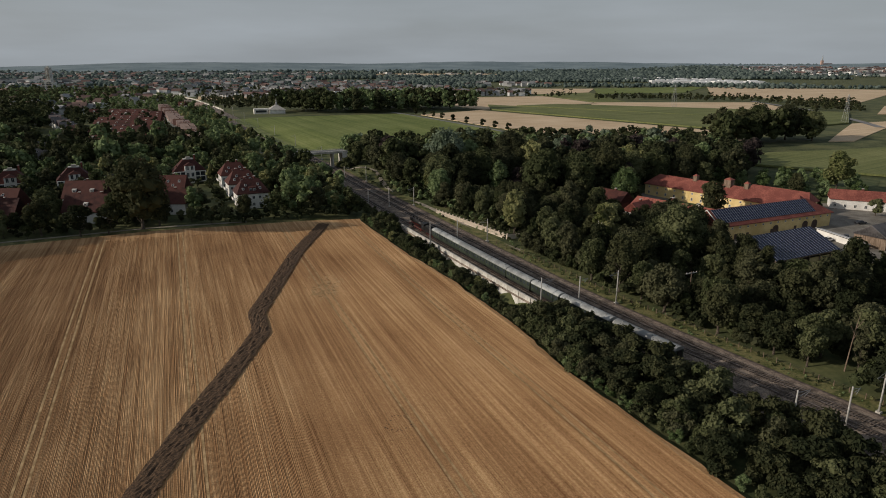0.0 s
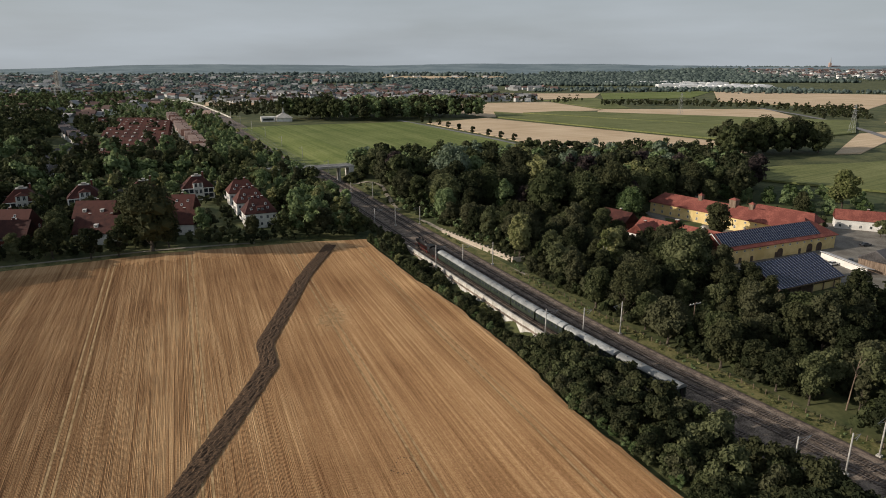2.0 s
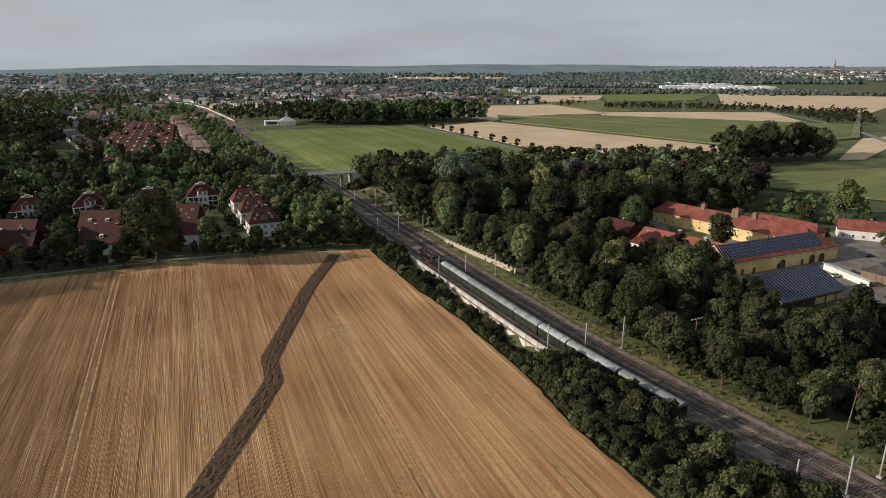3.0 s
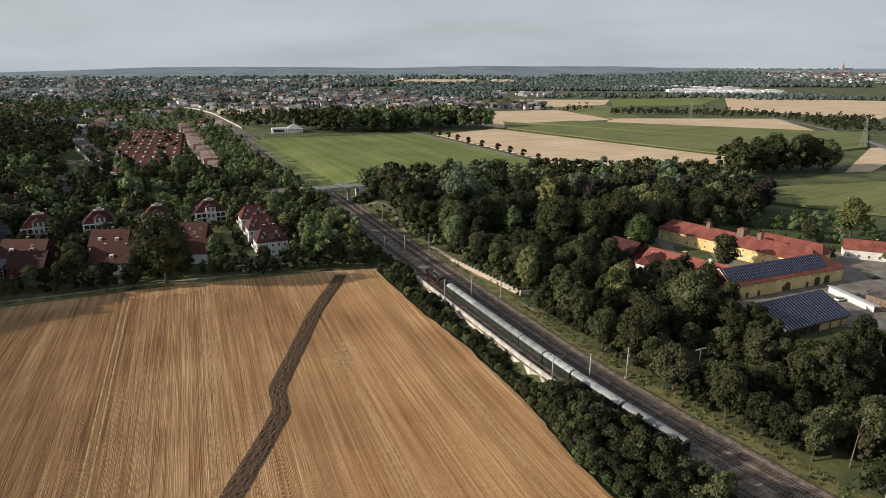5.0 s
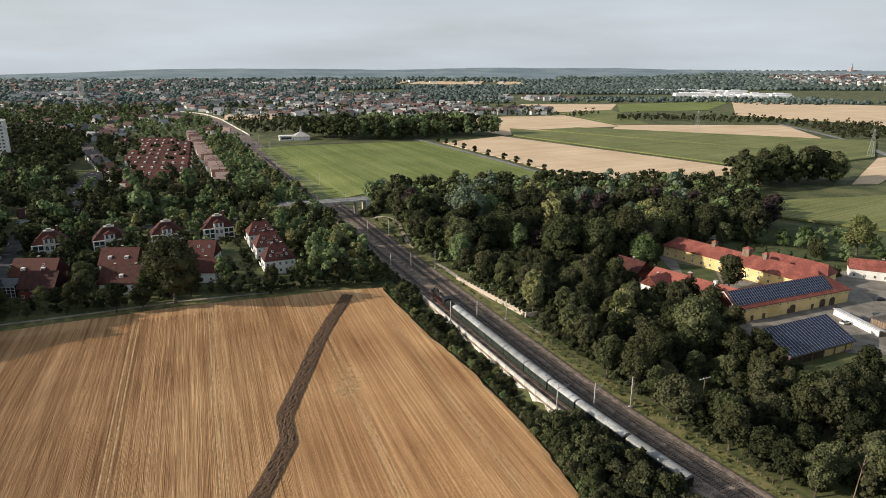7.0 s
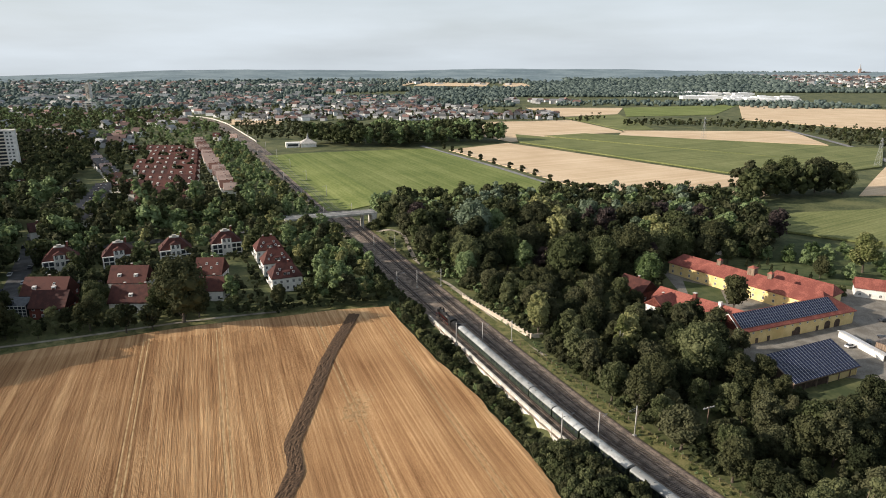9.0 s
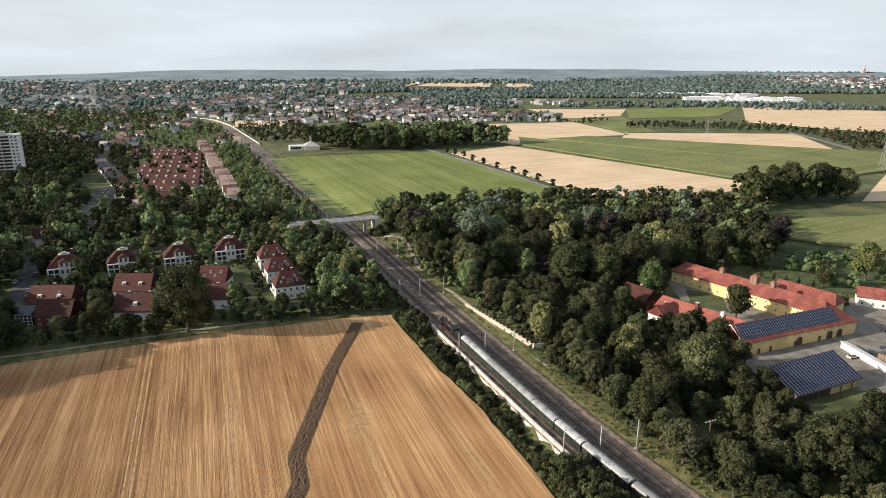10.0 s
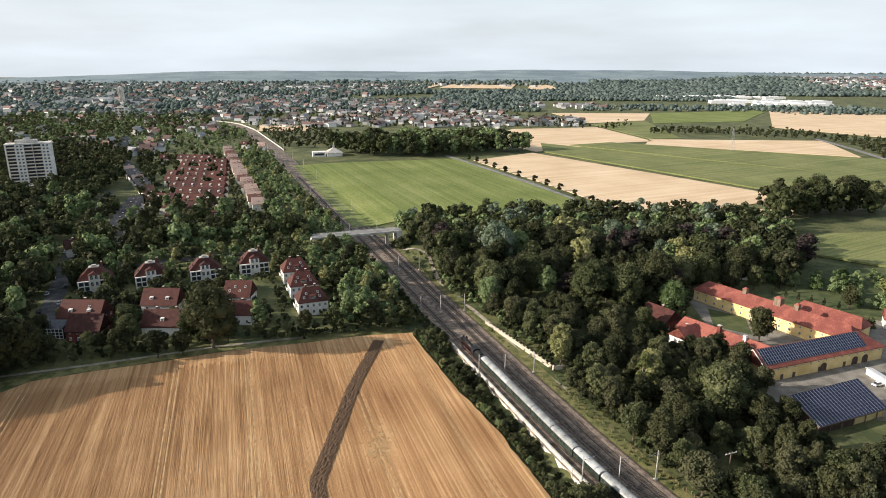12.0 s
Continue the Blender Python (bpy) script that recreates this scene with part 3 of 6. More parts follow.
def catenary_mast(o, y, h, arm, label):
    m = thing("catenary_mast", label, "mast", along(o, y), "masts along the railway")
    part("pole", Build().tube((0, 0, -1.5), (0, 0, h), 0.2, 0.14, 8), M["mast"], m, "grey concrete pole", smooth=True)
    s = 1 if arm > 0 else -1
    b = Build().tube((0, 0, h - 1.6), (0, -arm, h - 1.0), 0.05, n=5).tube((0, 0, h - 0.5), (0, -arm * 0.9, h - 1.0), 0.04, n=5)
    b.tube((0, -arm, h - 1.0), (0, -arm * 0.55, h - 2.0), 0.04, n=5)
    part("cantilever", b, M["steel"], m, "thin steel cantilever arm")
    part("insulator", Build().tube((0, -s * 0.3, h - 1.5), (0, -s * 0.75, h - 1.38), 0.1, n=6), M["brownwood"], m)
    part("base", Build().box(-0.45, 0.45, -0.45, 0.45, -1.2, 0.25), M["concrete"], m, "concrete footing")
    return m


MASTS = [(0, 104, 8.6, 2.8), (0, 165.5, 8.7, 2.8), (0, 230, 8.6, 2.8), (0, 293, 8.6, 2.8), (0, 355, 8.6, 2.8),
         (-8.9, 108, 8.2, 4.2), (-8.9, 170, 8.2, 4.2), (-8.9, 234, 8.2, 4.2), (-8.9, 296, 8.2, 4.2), (10.9, 163, 9.5, -3.2), (11.6, 104, 9.0, -3.2),
         (11.4, 228, 8.5, -3.2), (11.4, 291, 8.5, -3.2), (11.4, 352, 8.5, -3.2)]
for k in range(9):
    MASTS += [(-8.9, 430 + 64 * k, 8.4, 4.2), (11.2, 432 + 64 * k, 8.4, -3.2)]
for o, y, h, arm in MASTS:
    catenary_mast(o, y, h, arm, "slender grey overhead-line mast standing beside the railway tracks")

# wire fence at the foot of the wood
wire_fence = thing("railway_fence", "low wire fence with dark wooden posts along the railway verge", "fence")
picket = Build().box(-0.07, 0.07, -0.07, 0.07, -0.9, 1.35).mesh("post", M["wood"])
for i in range(52):
    part("post", picket, None, wire_fence, at=along(15.2 - 2.6 * ease(206, 224, 86 + 2.7 * i), 86 + 2.7 * i) @ Matrix.Translation((0, 0, -0.35)))
for z in (0.25, 0.6, 0.95):
    wire = Build()
    for i in range(52):
        y = 86 + 2.7 * i
        m = along(15.2 - 2.6 * ease(206, 224, y), y)
        wire.v.extend(tuple(m @ Vector((0, dy, z + dz))) for dy, dz in ((-0.008, -0.005), (0.008, -0.005), (0, 0.009)))
    wire.f = [(3 * i + k, 3 * i + (k + 1) % 3, 3 * i + 3 + (k + 1) % 3, 3 * i + 3 + k) for i in range(51) for k in range(3)]
    part("wire", wire, M["sleeper"], wire_fence, "thin dark rusty wire")

# cream fence beside the bank path
fence = thing("garden_fence", "cream concrete slat fence on the edge of the park", "fence")
fa, fb = Vector((-2.9, 280.4)), Vector((24.2, 235.2))
n_panel = 19
slat = Build().box(-0.09, 0.09, -0.05, 0.05, 0.25, 1.75).mesh("slat", M["fence"])
post = Build().box(-0.2, 0.2, -0.2, 0.2, -0.5, 2.1).box(-0.27, 0.27, -0.27, 0.27, 2.1, 2.25).mesh("post", M["fence"])
turn_f = math.atan2(fb.y - fa.y, fb.x - fa.x)
for i in range(n_panel + 1):
    p = fa.lerp(fb, i / n_panel)
    z = land(p.x, p.y)
    part("post", post, None, fence, at=pose(p.x, p.y, z, 0, 0, math.degrees(turn_f)))
    if i < n_panel:
        step = (fb - fa).length / n_panel
        for k in range(9):
            q = fa.lerp(fb, (i + (k + 1) / 10) / n_panel)
            part("slat", slat, None, fence, at=pose(q.x, q.y, land(q.x, q.y), 0, 0, math.degrees(turn_f)))
        q = fa.lerp(fb, (i + 0.5) / n_panel)
        part("plinth", Build().box(-step / 2 + 0.2, step / 2 - 0.2, -0.12, 0.12, -0.4, 0.5).box(-step / 2 + 0.2, step / 2 - 0.2, -0.07, 0.07, 1.35, 1.5), M["fence"], fence, at=pose(q.x, q.y, land(q.x, q.y), 0, 0, math.degrees(turn_f)))
part("gate_wing", Build().box(0, 5.0, -0.1, 0.1, -0.3, 1.9), M["fence"], fence, at=pose(24.2, 235.2, land(24, 235), 0, 0, 20))


# ---- road bridge over the railway ----
def road_bridge():
    m = pose(-87, 399, 0, 0, 0, 24.4)
    br = thing("road_bridge", "pale concrete road bridge spanning the railway", "bridge", m)
    z = rail_z(398) + 8.6
    deck = Build()
    deck.prism([(-4.6, z), (4.6, z), (4.9, z + 0.9), (-4.9, z + 0.9)], -30, 28)
    part("deck", deck, M["concrete"], br, "weathered concrete deck")
    part("roadway", Build().box(-30, 28, -3.4, 3.4, z + 0.9, z + 0.98), M["old_asphalt"], br, "grey asphalt carriageway")
    for s in (-1, 1):
        part("parapet", Build().box(-30, 28, s * 4.6 - 0.2, s * 4.6 + 0.2, z + 0.9, z + 1.35), M["concrete"], br)
        part("railing", Build().box(-30, 28, s * 4.6 - 0.03, s * 4.6 + 0.03, z + 1.85, z + 1.95), M["steel"], br, "thin steel railing")
    for px in (-12, 19):
        part("cross_beam", Build().box(px - 0.6, px + 0.6, -4.2, 4.2, z - 0.7, z), M["concrete"], br)
        for py in (-3, 0, 3):
            part("pier", Build().tube((px, py, -2), (px, py, z - 0.7), 0.45, 0.45, 10), M["concrete"], br, "round concrete pier")
    for px in (-29, 26):
        part("abutment", Build().box(px - 1.5, px + 1.5, -5, 5, -3, z + 0.3), M["concrete"], br)
    return br


road_bridge()
solid("bridge_approach", lane([(-115, 386), (-136, 374), (-190, 345), (-236, 330)], 8, 0.6), M["asphalt"], "asphalt road leading to the bridge", "road")


# ---- buildings ----
def gable_roof(w, d, eave, ridge, over=0.5, hip=0.0, hip_west=None, thick=0.28):
    """A roof of thickness thick over a box w (along x) by d (along y), its ridge along x, with hips at the ends."""
    x, y = w / 2 + over, d / 2 + over
    e = eave - over * (ridge - eave) / (d / 2)
    hx, wx = x - hip, x - (hip if hip_west is None else hip_west)
    b = Build()
    for dz in (0, thick):
        b.v += [(-x, -y, e + dz), (x, -y, e + dz), (x, y, e + dz), (-x, y, e + dz), (-wx, 0, ridge + dz), (hx, 0, ridge + dz)]
    b.f += [(6, 7, 11, 10), (8, 9, 10, 11), (7, 8, 11), (9, 6, 10), (1, 0, 4, 5), (3, 2, 5, 4), (2, 1, 5), (0, 3, 4),
            (0, 1, 7, 6), (1, 2, 8, 7), (2, 3, 9, 8), (3, 0, 6, 9)]
    return b


def walls(w, d, eave, ridge=None, hip=0.0):
    b = Build()
    x, y = w / 2, d / 2
    if ridge is None or hip > 0.4:
        return b.box(-x, x, -y, y, -1.5, eave)
    return b.prism([(-y, -1.5), (y, -1.5), (y, eave), (0, ridge - 0.05), (-y, eave)], -x, x)


WIN = {}


def window_mesh(w, h):
    key = (round(w, 2), round(h, 2))
    if key not in WIN:
        f = Build()
        t = 0.1
        f.box(-w / 2, w / 2, -0.07, 0.03, h - t, h).box(-w / 2, w / 2, -0.07, 0.03, 0, t)
        f.box(-w / 2, -w / 2 + t, -0.07, 0.03, t, h - t).box(w / 2 - t, w / 2, -0.07, 0.03, t, h - t).box(-0.04, 0.04, -0.06, 0.03, t, h - t)
        g = Build().box(-w / 2 + t, w / 2 - t, -0.03, 0.02, t, h - t)
        WIN[key] = (f.mesh("window", M["frame"]), g.mesh("pane", M["glass"]))
    return WIN[key]


def window(parent, x, y, z, turn, w=1.1, h=1.4):
    """A framed window on a wall; turn 0 looks along -y."""
    f, g = window_mesh(w, h)
    o = part("window", f, None, parent, at=pose(x, y, z, 0, 0, turn))
    part("pane", g, None, o)
    return o


def row_of_windows(parent, side, w, d, z, n, ww=1.1, hh=1.4, skip=()):
    for i in range(n):
        if i in skip:
            continue
        k = (i + 0.5) / n - 0.5
        if side == "s":
            window(parent, k * w, -d / 2, z, 0, ww, hh)
        elif side == "n":
            window(parent, -k * w, d / 2, z, 180, ww, hh)
        elif side == "w":
            window(parent, -w / 2, -k * d, z, -90, ww, hh)
        else:
            window(parent, w / 2, k * d, z, 90, ww, hh)


def chimney(parent, x, y, z0, z1, mat="brick", r=0.4):
    c = part("chimney", Build().box(x - r, x + r, y - r, y + r, z0, z1), M[mat], parent)
    part("chimney_cap", Build().box(x - r - 0.1, x + r + 0.1, y - r - 0.1, y + r + 0.1, z1, z1 + 0.15), M["concrete"], c)


def skylight(parent, x, k, d, eave, ridge, side=-1):
    """A roof window k of the way up the slope."""
    y, z = side * d / 2 * (1 - k), eave + (ridge - eave) * k + 0.3
    a = math.degrees(math.atan2(ridge - eave, d / 2)) * -side
    o = part("skylight", Build().box(-0.45, 0.45, -0.6, 0.6, 0, 0.1), M["frame"], parent, at=pose(x, y, z, a, 0, 0))
    part("pane", Build().box(-0.35, 0.35, -0.5, 0.5, 0.1, 0.12), M["glass"], o)


def at_land(x, y, turn, dz=0.0):
    return pose(x, y, land(x, y) + dz, 0, 0, turn)


def balcony_house(x, y, turn, label, group="white balcony houses"):
    """Three-storey white house with a red half-hipped roof and a grid of balconies on the front."""
    w, d, eave, ridge = 15.4, 12.0, 8.2, 12.9
    h = thing("apartment_house", label, "house", at_land(x, y, turn, -1.7), group)
    part("wall", walls(w, d, 7.6), M["white"], h, "white rendered wall")
    # mansard roof: steep flanks to a flat top
    b = Build()
    for dz in (0, 0.3):
        b.v += [(-w / 2 - 0.4, -d / 2 + 1.2, 7.2 + dz), (w / 2 + 0.4, -d / 2 + 1.2, 7.2 + dz), (w / 2 + 0.4, d / 2 + 0.4, 7.2 + dz), (-w / 2 - 0.4, d / 2 + 0.4, 7.2 + dz),
                (-2.6, -1.6, ridge + dz), (2.6, -1.6, ridge + dz), (2.6, 2.2, ridge + dz), (-2.6, 2.2, ridge + dz)]
    b.f = [(8, 9, 13, 12), (9, 10, 14, 13), (10, 11, 15, 14), (11, 8, 12, 15), (12, 13, 14, 15), (0, 3, 2, 1), (0, 1, 9, 8), (1, 2, 10, 9), (2, 3, 11, 10), (3, 0, 8, 11)]
    part("roof", b, M["roof_red"], h, "dark red tiled roof")
    part("roof_terrace", Build().box(-2.4, 2.4, -1.4, 2.0, ridge + 0.3, ridge + 0.7).box(-1.0, 1.0, -0.8, 1.2, ridge + 0.7, ridge + 1.5), M["concrete"], h, "pale rooftop hatch")
    part("gable", Build().prism([(-d / 2 - 0.3, 6.4), (-d / 2 + 3.0, 6.4), (-d / 2 + 3.0, 10.6), (-d / 2 - 0.3, 10.6)], -2.4, 2.4), M["white"], h, "white central bay")
    part("bay_roof", Build().add([(-2.7, -d / 2 - 0.5, 10.6), (2.7, -d / 2 - 0.5, 10.6), (2.7, -1.6, 10.6), (-2.7, -1.6, 10.6), (0, -d / 2 + 1.0, 12.0), (0, -1.6, 12.0)], [(0, 1, 4), (1, 2, 5, 4), (3, 0, 4, 5), (3, 2, 1, 0)]), M["roof_red"], h)
    for sx in (-1, 1):
        window(h, sx * 1.1, -d / 2 - 0.3, 8.4, 0, 1.3, 2.2)
        window(h, sx * 1.1, -d / 2 - 0.3, 5.0, 0, 1.3, 2.2)
    cols = (-7.2, -4.7, -2.4, 2.4, 4.7, 7.2)
    for cx in cols:
        part("balcony_post", Build().box(cx - 0.17, cx + 0.17, -d / 2 - 1.0, -d / 2 - 0.7, -1.5, 7.7), M["frame"], h, "white post")
    for z in (2.5, 5.1, 7.6):
        for sx in (-1, 1):
            part("balcony", Build().box(sx * 4.8 - 2.45, sx * 4.8 + 2.45, -d / 2 - 1.0, -d / 2, z, z + 0.24).box(sx * 4.8 - 2.45, sx * 4.8 + 2.45, -d / 2 - 0.98, -d / 2 - 0.9, z + 0.24, z + 0.4), M["frame"], h, "white balcony")
    for z in (0.0, 2.78, 5.38):
        for sx in (-1, 1):
            part("glazing", Build().box(sx * 4.8 - 2.35, sx * 4.8 + 2.35, -d / 2 - 0.06, -d / 2 + 0.05, z, z + 2.2), M["glass"], h, "dark balcony glazing")
            part("mullion", Build().box(sx * 4.8 - 0.1, sx * 4.8 + 0.1, -d / 2 - 0.14, -d / 2 - 0.06, z, z + 2.2), M["frame"], h)
    for z in (0.8, 3.4, 5.6):
        row_of_windows(h, "w", w, d, z, 3)
        row_of_windows(h, "e", w, d, z, 3)
    part("dormer", Build().box(-6.2, -4.6, -2.0, 0.6, 8.6, 10.2), M["roof_red"], h)
    chimney(h, 3.4, 2.6, 11.0, 15.0)
    return h


def terrace_unit(x, y, turn, label):
    """One of the stepped white houses with a red half-hipped roof, dormer and skylights."""
    w, d, eave, ridge = 13.6, 11.5, 6.6, 11.8
    h = thing("terrace_house", label, "house", at_land(x, y, turn), "stepped white terrace")
    part("wall", walls(w, d, eave - 0.1), M["white"], h, "white rendered wall")
    b = gable_roof(w, d, eave, ridge, 0.35, 3.6)
    part("roof", b, M["roof_red"], h, "dark red tiled roof")
    dm = part("dormer", Build().prism([(-d / 2 + 0.8, eave), (-d / 2 + 0.8, eave + 2.4), (-1.6, eave + 3.0), (-1.6, eave)], -1.6, 1.6), M["roof_red"], h)
    for s in (-0.8, 0.8):
        window(dm, s, -d / 2 + 0.8, eave + 0.7, 0, 1.1, 1.3)
    for sx, k in ((-3.9, 0.28), (-2.6, 0.55), (3.3, 0.3), (2.7, 0.58)):
        skylight(h, sx, k, d, eave, ridge)
    for z in (1.0, 4.0):
        row_of_windows(h, "s", w, d, z, 5)
        row_of_windows(h, "w", w, d, z, 3, 1.2, 1.5)
        row_of_windows(h, "e", w, d, z, 3)
    part("balcony", Build().box(-w / 2 - 1.4, -w / 2, -2.2, 2.2, 3.4, 3.6).box(-w / 2 - 1.4, -w / 2 - 1.3, -2.2, 2.2, 3.6, 4.5), M["frame"], h, "white balcony")
    chimney(h, 2.0, 1.0, ridge - 2, ridge + 1.1)
    chimney(h, -2.2, 0.8, ridge - 2, ridge + 1.0)
    return h


def plain_house(name, x, y, turn, w, d, eave, ridge, wall, roof, label, group="", hip=0.0, floors=2, wins=4, dormers=0, lights=0, stacks=1, dz=0.0, roof_label=""):
    h = thing(name, label, "house", at_land(x, y, turn, dz), group)
    part("wall", walls(w, d, eave, ridge, hip), M[wall], h)
    part("roof", gable_roof(w, d, eave, ridge, 0.45, hip), M[roof], h, roof_label)
    for f in range(floors):
        z = 0.9 + f * 2.8
        if z + 1.4 < eave + 0.3:
            row_of_windows(h, "s", w, d, z, wins)
            row_of_windows(h, "w", w, d, z, max(1, int(d / 4)))
            row_of_windows(h, "e", w, d, z, max(1, int(d / 4)))
    for i in range(dormers):
        k = ((i + 0.5) / dormers - 0.5) * w * 0.9
        y0 = -d / 2 * 0.72
        z0 = eave + (ridge - eave) * 0.28
        dm = part("dormer", Build().prism([(y0, z0), (y0, z0 + 1.5), (y0 + d * 0.25, z0 + 1.7), (y0 + d * 0.25, z0)], k - 0.8, k + 0.8), M["white"], h, "small white dormer")
        window(dm, k, y0, z0 + 0.3, 0, 1.0, 1.0)
    for i in range(lights):
        skylight(h, ((i + 0.5) / lights - 0.5) * w * 0.8, 0.35 + 0.25 * (i % 2), d, eave, ridge)
    for i in range(stacks):
        chimney(h, (i + 0.5) / stacks * w - w / 2 + 0.6, 0.5, ridge - 1.5, ridge + 0.9)
    return h


# the white balcony houses and the stepped terrace
balcony_house(-203, 302, 28, "white house with balcony grid and dark red roof")
balcony_house(-178, 311, 28, "white house with balcony grid and dark red roof among trees")
balcony_house(-154, 322, 27, "white house with balcony grid, half hidden by tree tops")
balcony_house(-132, 335, 26, "white house with balcony grid beside a hedge")
terrace_unit(-105.2, 323.5, 26, "white stepped terrace house with dark red roof and skylights")
terrace_unit(-95.2, 303.5, 26, "white stepped terrace house with dark red roof and dormer")
terrace_unit(-85.2, 283.5, 26, "white end terrace house with arched dormer and dark red roof")

# the red-roofed row by the field
plain_house("house", -179, 256, 4, 18, 12, 6.0, 12.0, "brick", "roof_red", "house with dark red roof, dormers and glazed front beside the field", floors=2, wins=3, dormers=2, lights=2)
plain_house("house", -170, 244, 4, 14, 11, 5.0, 10.5, "brick", "roof_red", "red-brown house with small white windows near the field", floors=2, wins=4)
plain_house("house", -152, 273, 4, 16, 11, 6.0, 12.0, "white", "roof_red", "house with long dark red roof and dormers", floors=2, wins=3, dormers=2)
plain_house("house", -140, 252, 4, 17, 11, 4.8, 10.5, "white", "roof_red", "white house with dark red roof and chimneys near the field", floors=1, wins=3, dormers=1, lights=1, stacks=2)
plain_house("house", -120.5, 286, 4, 12, 12, 6.0, 12.0, "white", "roof_red", "house with steep dark red roof behind a large tree", floors=2, wins=3, lights=4)
plain_house("house", -112.5, 267, 4, 11, 10, 4.8, 9.5, "white", "roof_red", "low house with dark red roof and white porch", floors=1, wins=3)
gl = thing("conservatory", "white framed glass conservatory in front of a red house", "conservatory", at_land(-184, 243.5, 4))
part("glazing", Build().prism([(-3, -1), (3, -1), (3, 6.6), (-3, 4.8)], -4, 4), M["glass"], gl, "dark glass")
for i in range(6):
    part("mullion", Build().box(-4 + 1.6 * i - 0.09, -4 + 1.6 * i + 0.09, -3.12, -2.95, -1, 4.8), M["frame"], gl)
for i in range(4):
    part("transom", Build().box(-4.1, 4.1, -3.1, -2.96, 0.4 + 1.4 * i, 0.55 + 1.4 * i), M["frame"], gl)

# ---- the estate of red terraces beyond ----
row_house = plain_house("row_house", 0, 0, 0, 8.2, 9.5, 5.6, 9.6, "white", "roof_red", "terraced house with dark red roof and white dormer", "red terraces of the estate", floors=0, dormers=1, lights=1)
pale_house = plain_house("row_house", 0, 0, 0, 9.5, 9.0, 5.4, 9.8, "white", "roof_pale", "white gabled house with weathered pale red roof", "pale terrace beside the railway bank", floors=1, wins=2, lights=1)
grey_house = plain_house("row_house", 0, 0, 0, 10, 9.0, 5.4, 9.6, "white", "roof_grey", "white gabled house with grey roof", "grey gabled houses", floors=1, wins=2, lights=2)
first = {row_house: True, pale_house: True, grey_house: True}


def place(ob, x, y, turn):
    m = at_land(x, y, turn)
    if first.pop(ob, False):
        ob.matrix_basis = m
        return ob
    return copy_thing(ob, m)


rng = random.Random(5)
for r in range(11):
    y = 434 + 27 * r
    xr = -200 - (y - 458) * 0.40
    n = (5, 7, 8, 7, 6, 7, 7, 6, 7, 6, 7)[r]
    for i in range(n):
        if rng.random() < 0.13:
            continue
        place(row_house, xr - 8.25 * i - 4, y + 0.05 * i * 8, -3)
for i in range(29):
    k = i / 28
    place(pale_house, -183 - 150 * k + rng.uniform(-1.5, 1.5), 480 + 306 * k, 24 + rng.uniform(-4, 4))
for i in range(9):
    k = i / 8
    place(grey_house, -242 - 36 * k, 384 + 92 * k, 30)
for i in range(11):
    k = i / 10
    place(grey_house if i % 3 else pale_house, -292 - 124 * k, 520 + 170 * k, 40)
for x, y, t in ((-212, 420, 25), (-222, 428, 25), (-305, 830, 10), (-330, 838, 0), (-372, 705, 20), (-250, 355, 40), (-356, 492, 60), (-372, 470, 60), (-385, 450, 60), (-345, 430, 55), (-360, 410, 55), (-392, 640, 15), (-420, 600, 10), (-440, 700, 10), (-460, 650, 30)):
    place(pale_house if x % 2 else row_house, x, y, t)


def tower_block(x, y, turn, w, d, floors, label):
    t = thing("apartment_tower", label, "tower block", at_land(x, y, turn), "tower blocks")
    h = floors * 2.9
    part("wall", Build().box(-w / 2, w / 2, -d / 2, d / 2, -2, h), M["white"], t, "pale grey-white facade")
    part("roof", Build().box(-w / 2 - 0.2, w / 2 + 0.2, -d / 2 - 0.2, d / 2 + 0.2, h, h + 0.7), M["concrete"], t)
    part("lift_house", Build().box(-w * 0.28, w * 0.2, -3, 3, h + 0.7, h + 3.4).box(-w * 0.1, w * 0.05, -1, 1, h + 3.4, h + 5), M["concrete"], t, "rooftop lift house")
    bays = 5
    bw = w * 0.94 / bays
    recess = Build().box(-bw / 2 + 0.25, bw / 2 - 0.25, -0.06, 0.02, 0.7, 2.45).mesh("balcony_recess", M["glass"])
    rail = Build().box(-bw / 2 + 0.1, bw / 2 - 0.1, -1.25, 0.0, -0.3, -0.1).box(-bw / 2 + 0.1, bw / 2 - 0.1, -1.25, -1.13, -0.1, 0.75).mesh("balcony", M["fence"])
    for f in range(floors):
        for i in range(bays):
            k = (i + 0.5) / bays * w * 0.94 - w * 0.47
            if i in (0, 2, 3):
                part("balcony_recess", recess, None, t, at=pose(k, -d / 2, f * 2.9 + 0.25))
                part("balcony", rail, None, t, at=pose(k, -d / 2, f * 2.9 + 0.25))
            else:
                for e in (-1.4, 1.4):
                    window(t, k + e, -d / 2, f * 2.9 + 0.9, 0, 1.7, 1.5)
        for k in (-0.3, 0, 0.3):
            window(t, w / 2, k * d, f * 2.9 + 0.9, 90, 1.5, 1.4)
    part("podium", Build().box(-2, w / 2 + 8, -d / 2 - 7, -d / 2 - 0.1, -2, 5.5), M["white"], t, "low pale annex")
    return t


tower_block(-411, 546, 30, 35, 14, 14, "tall white apartment tower with yellowish balconies")
tower_block(-760, 1290, 10, 22, 14, 7, "far pale apartment block")
tower_block(-1010, 1720, 5, 12, 12, 15, "far slender pale apartment tower")

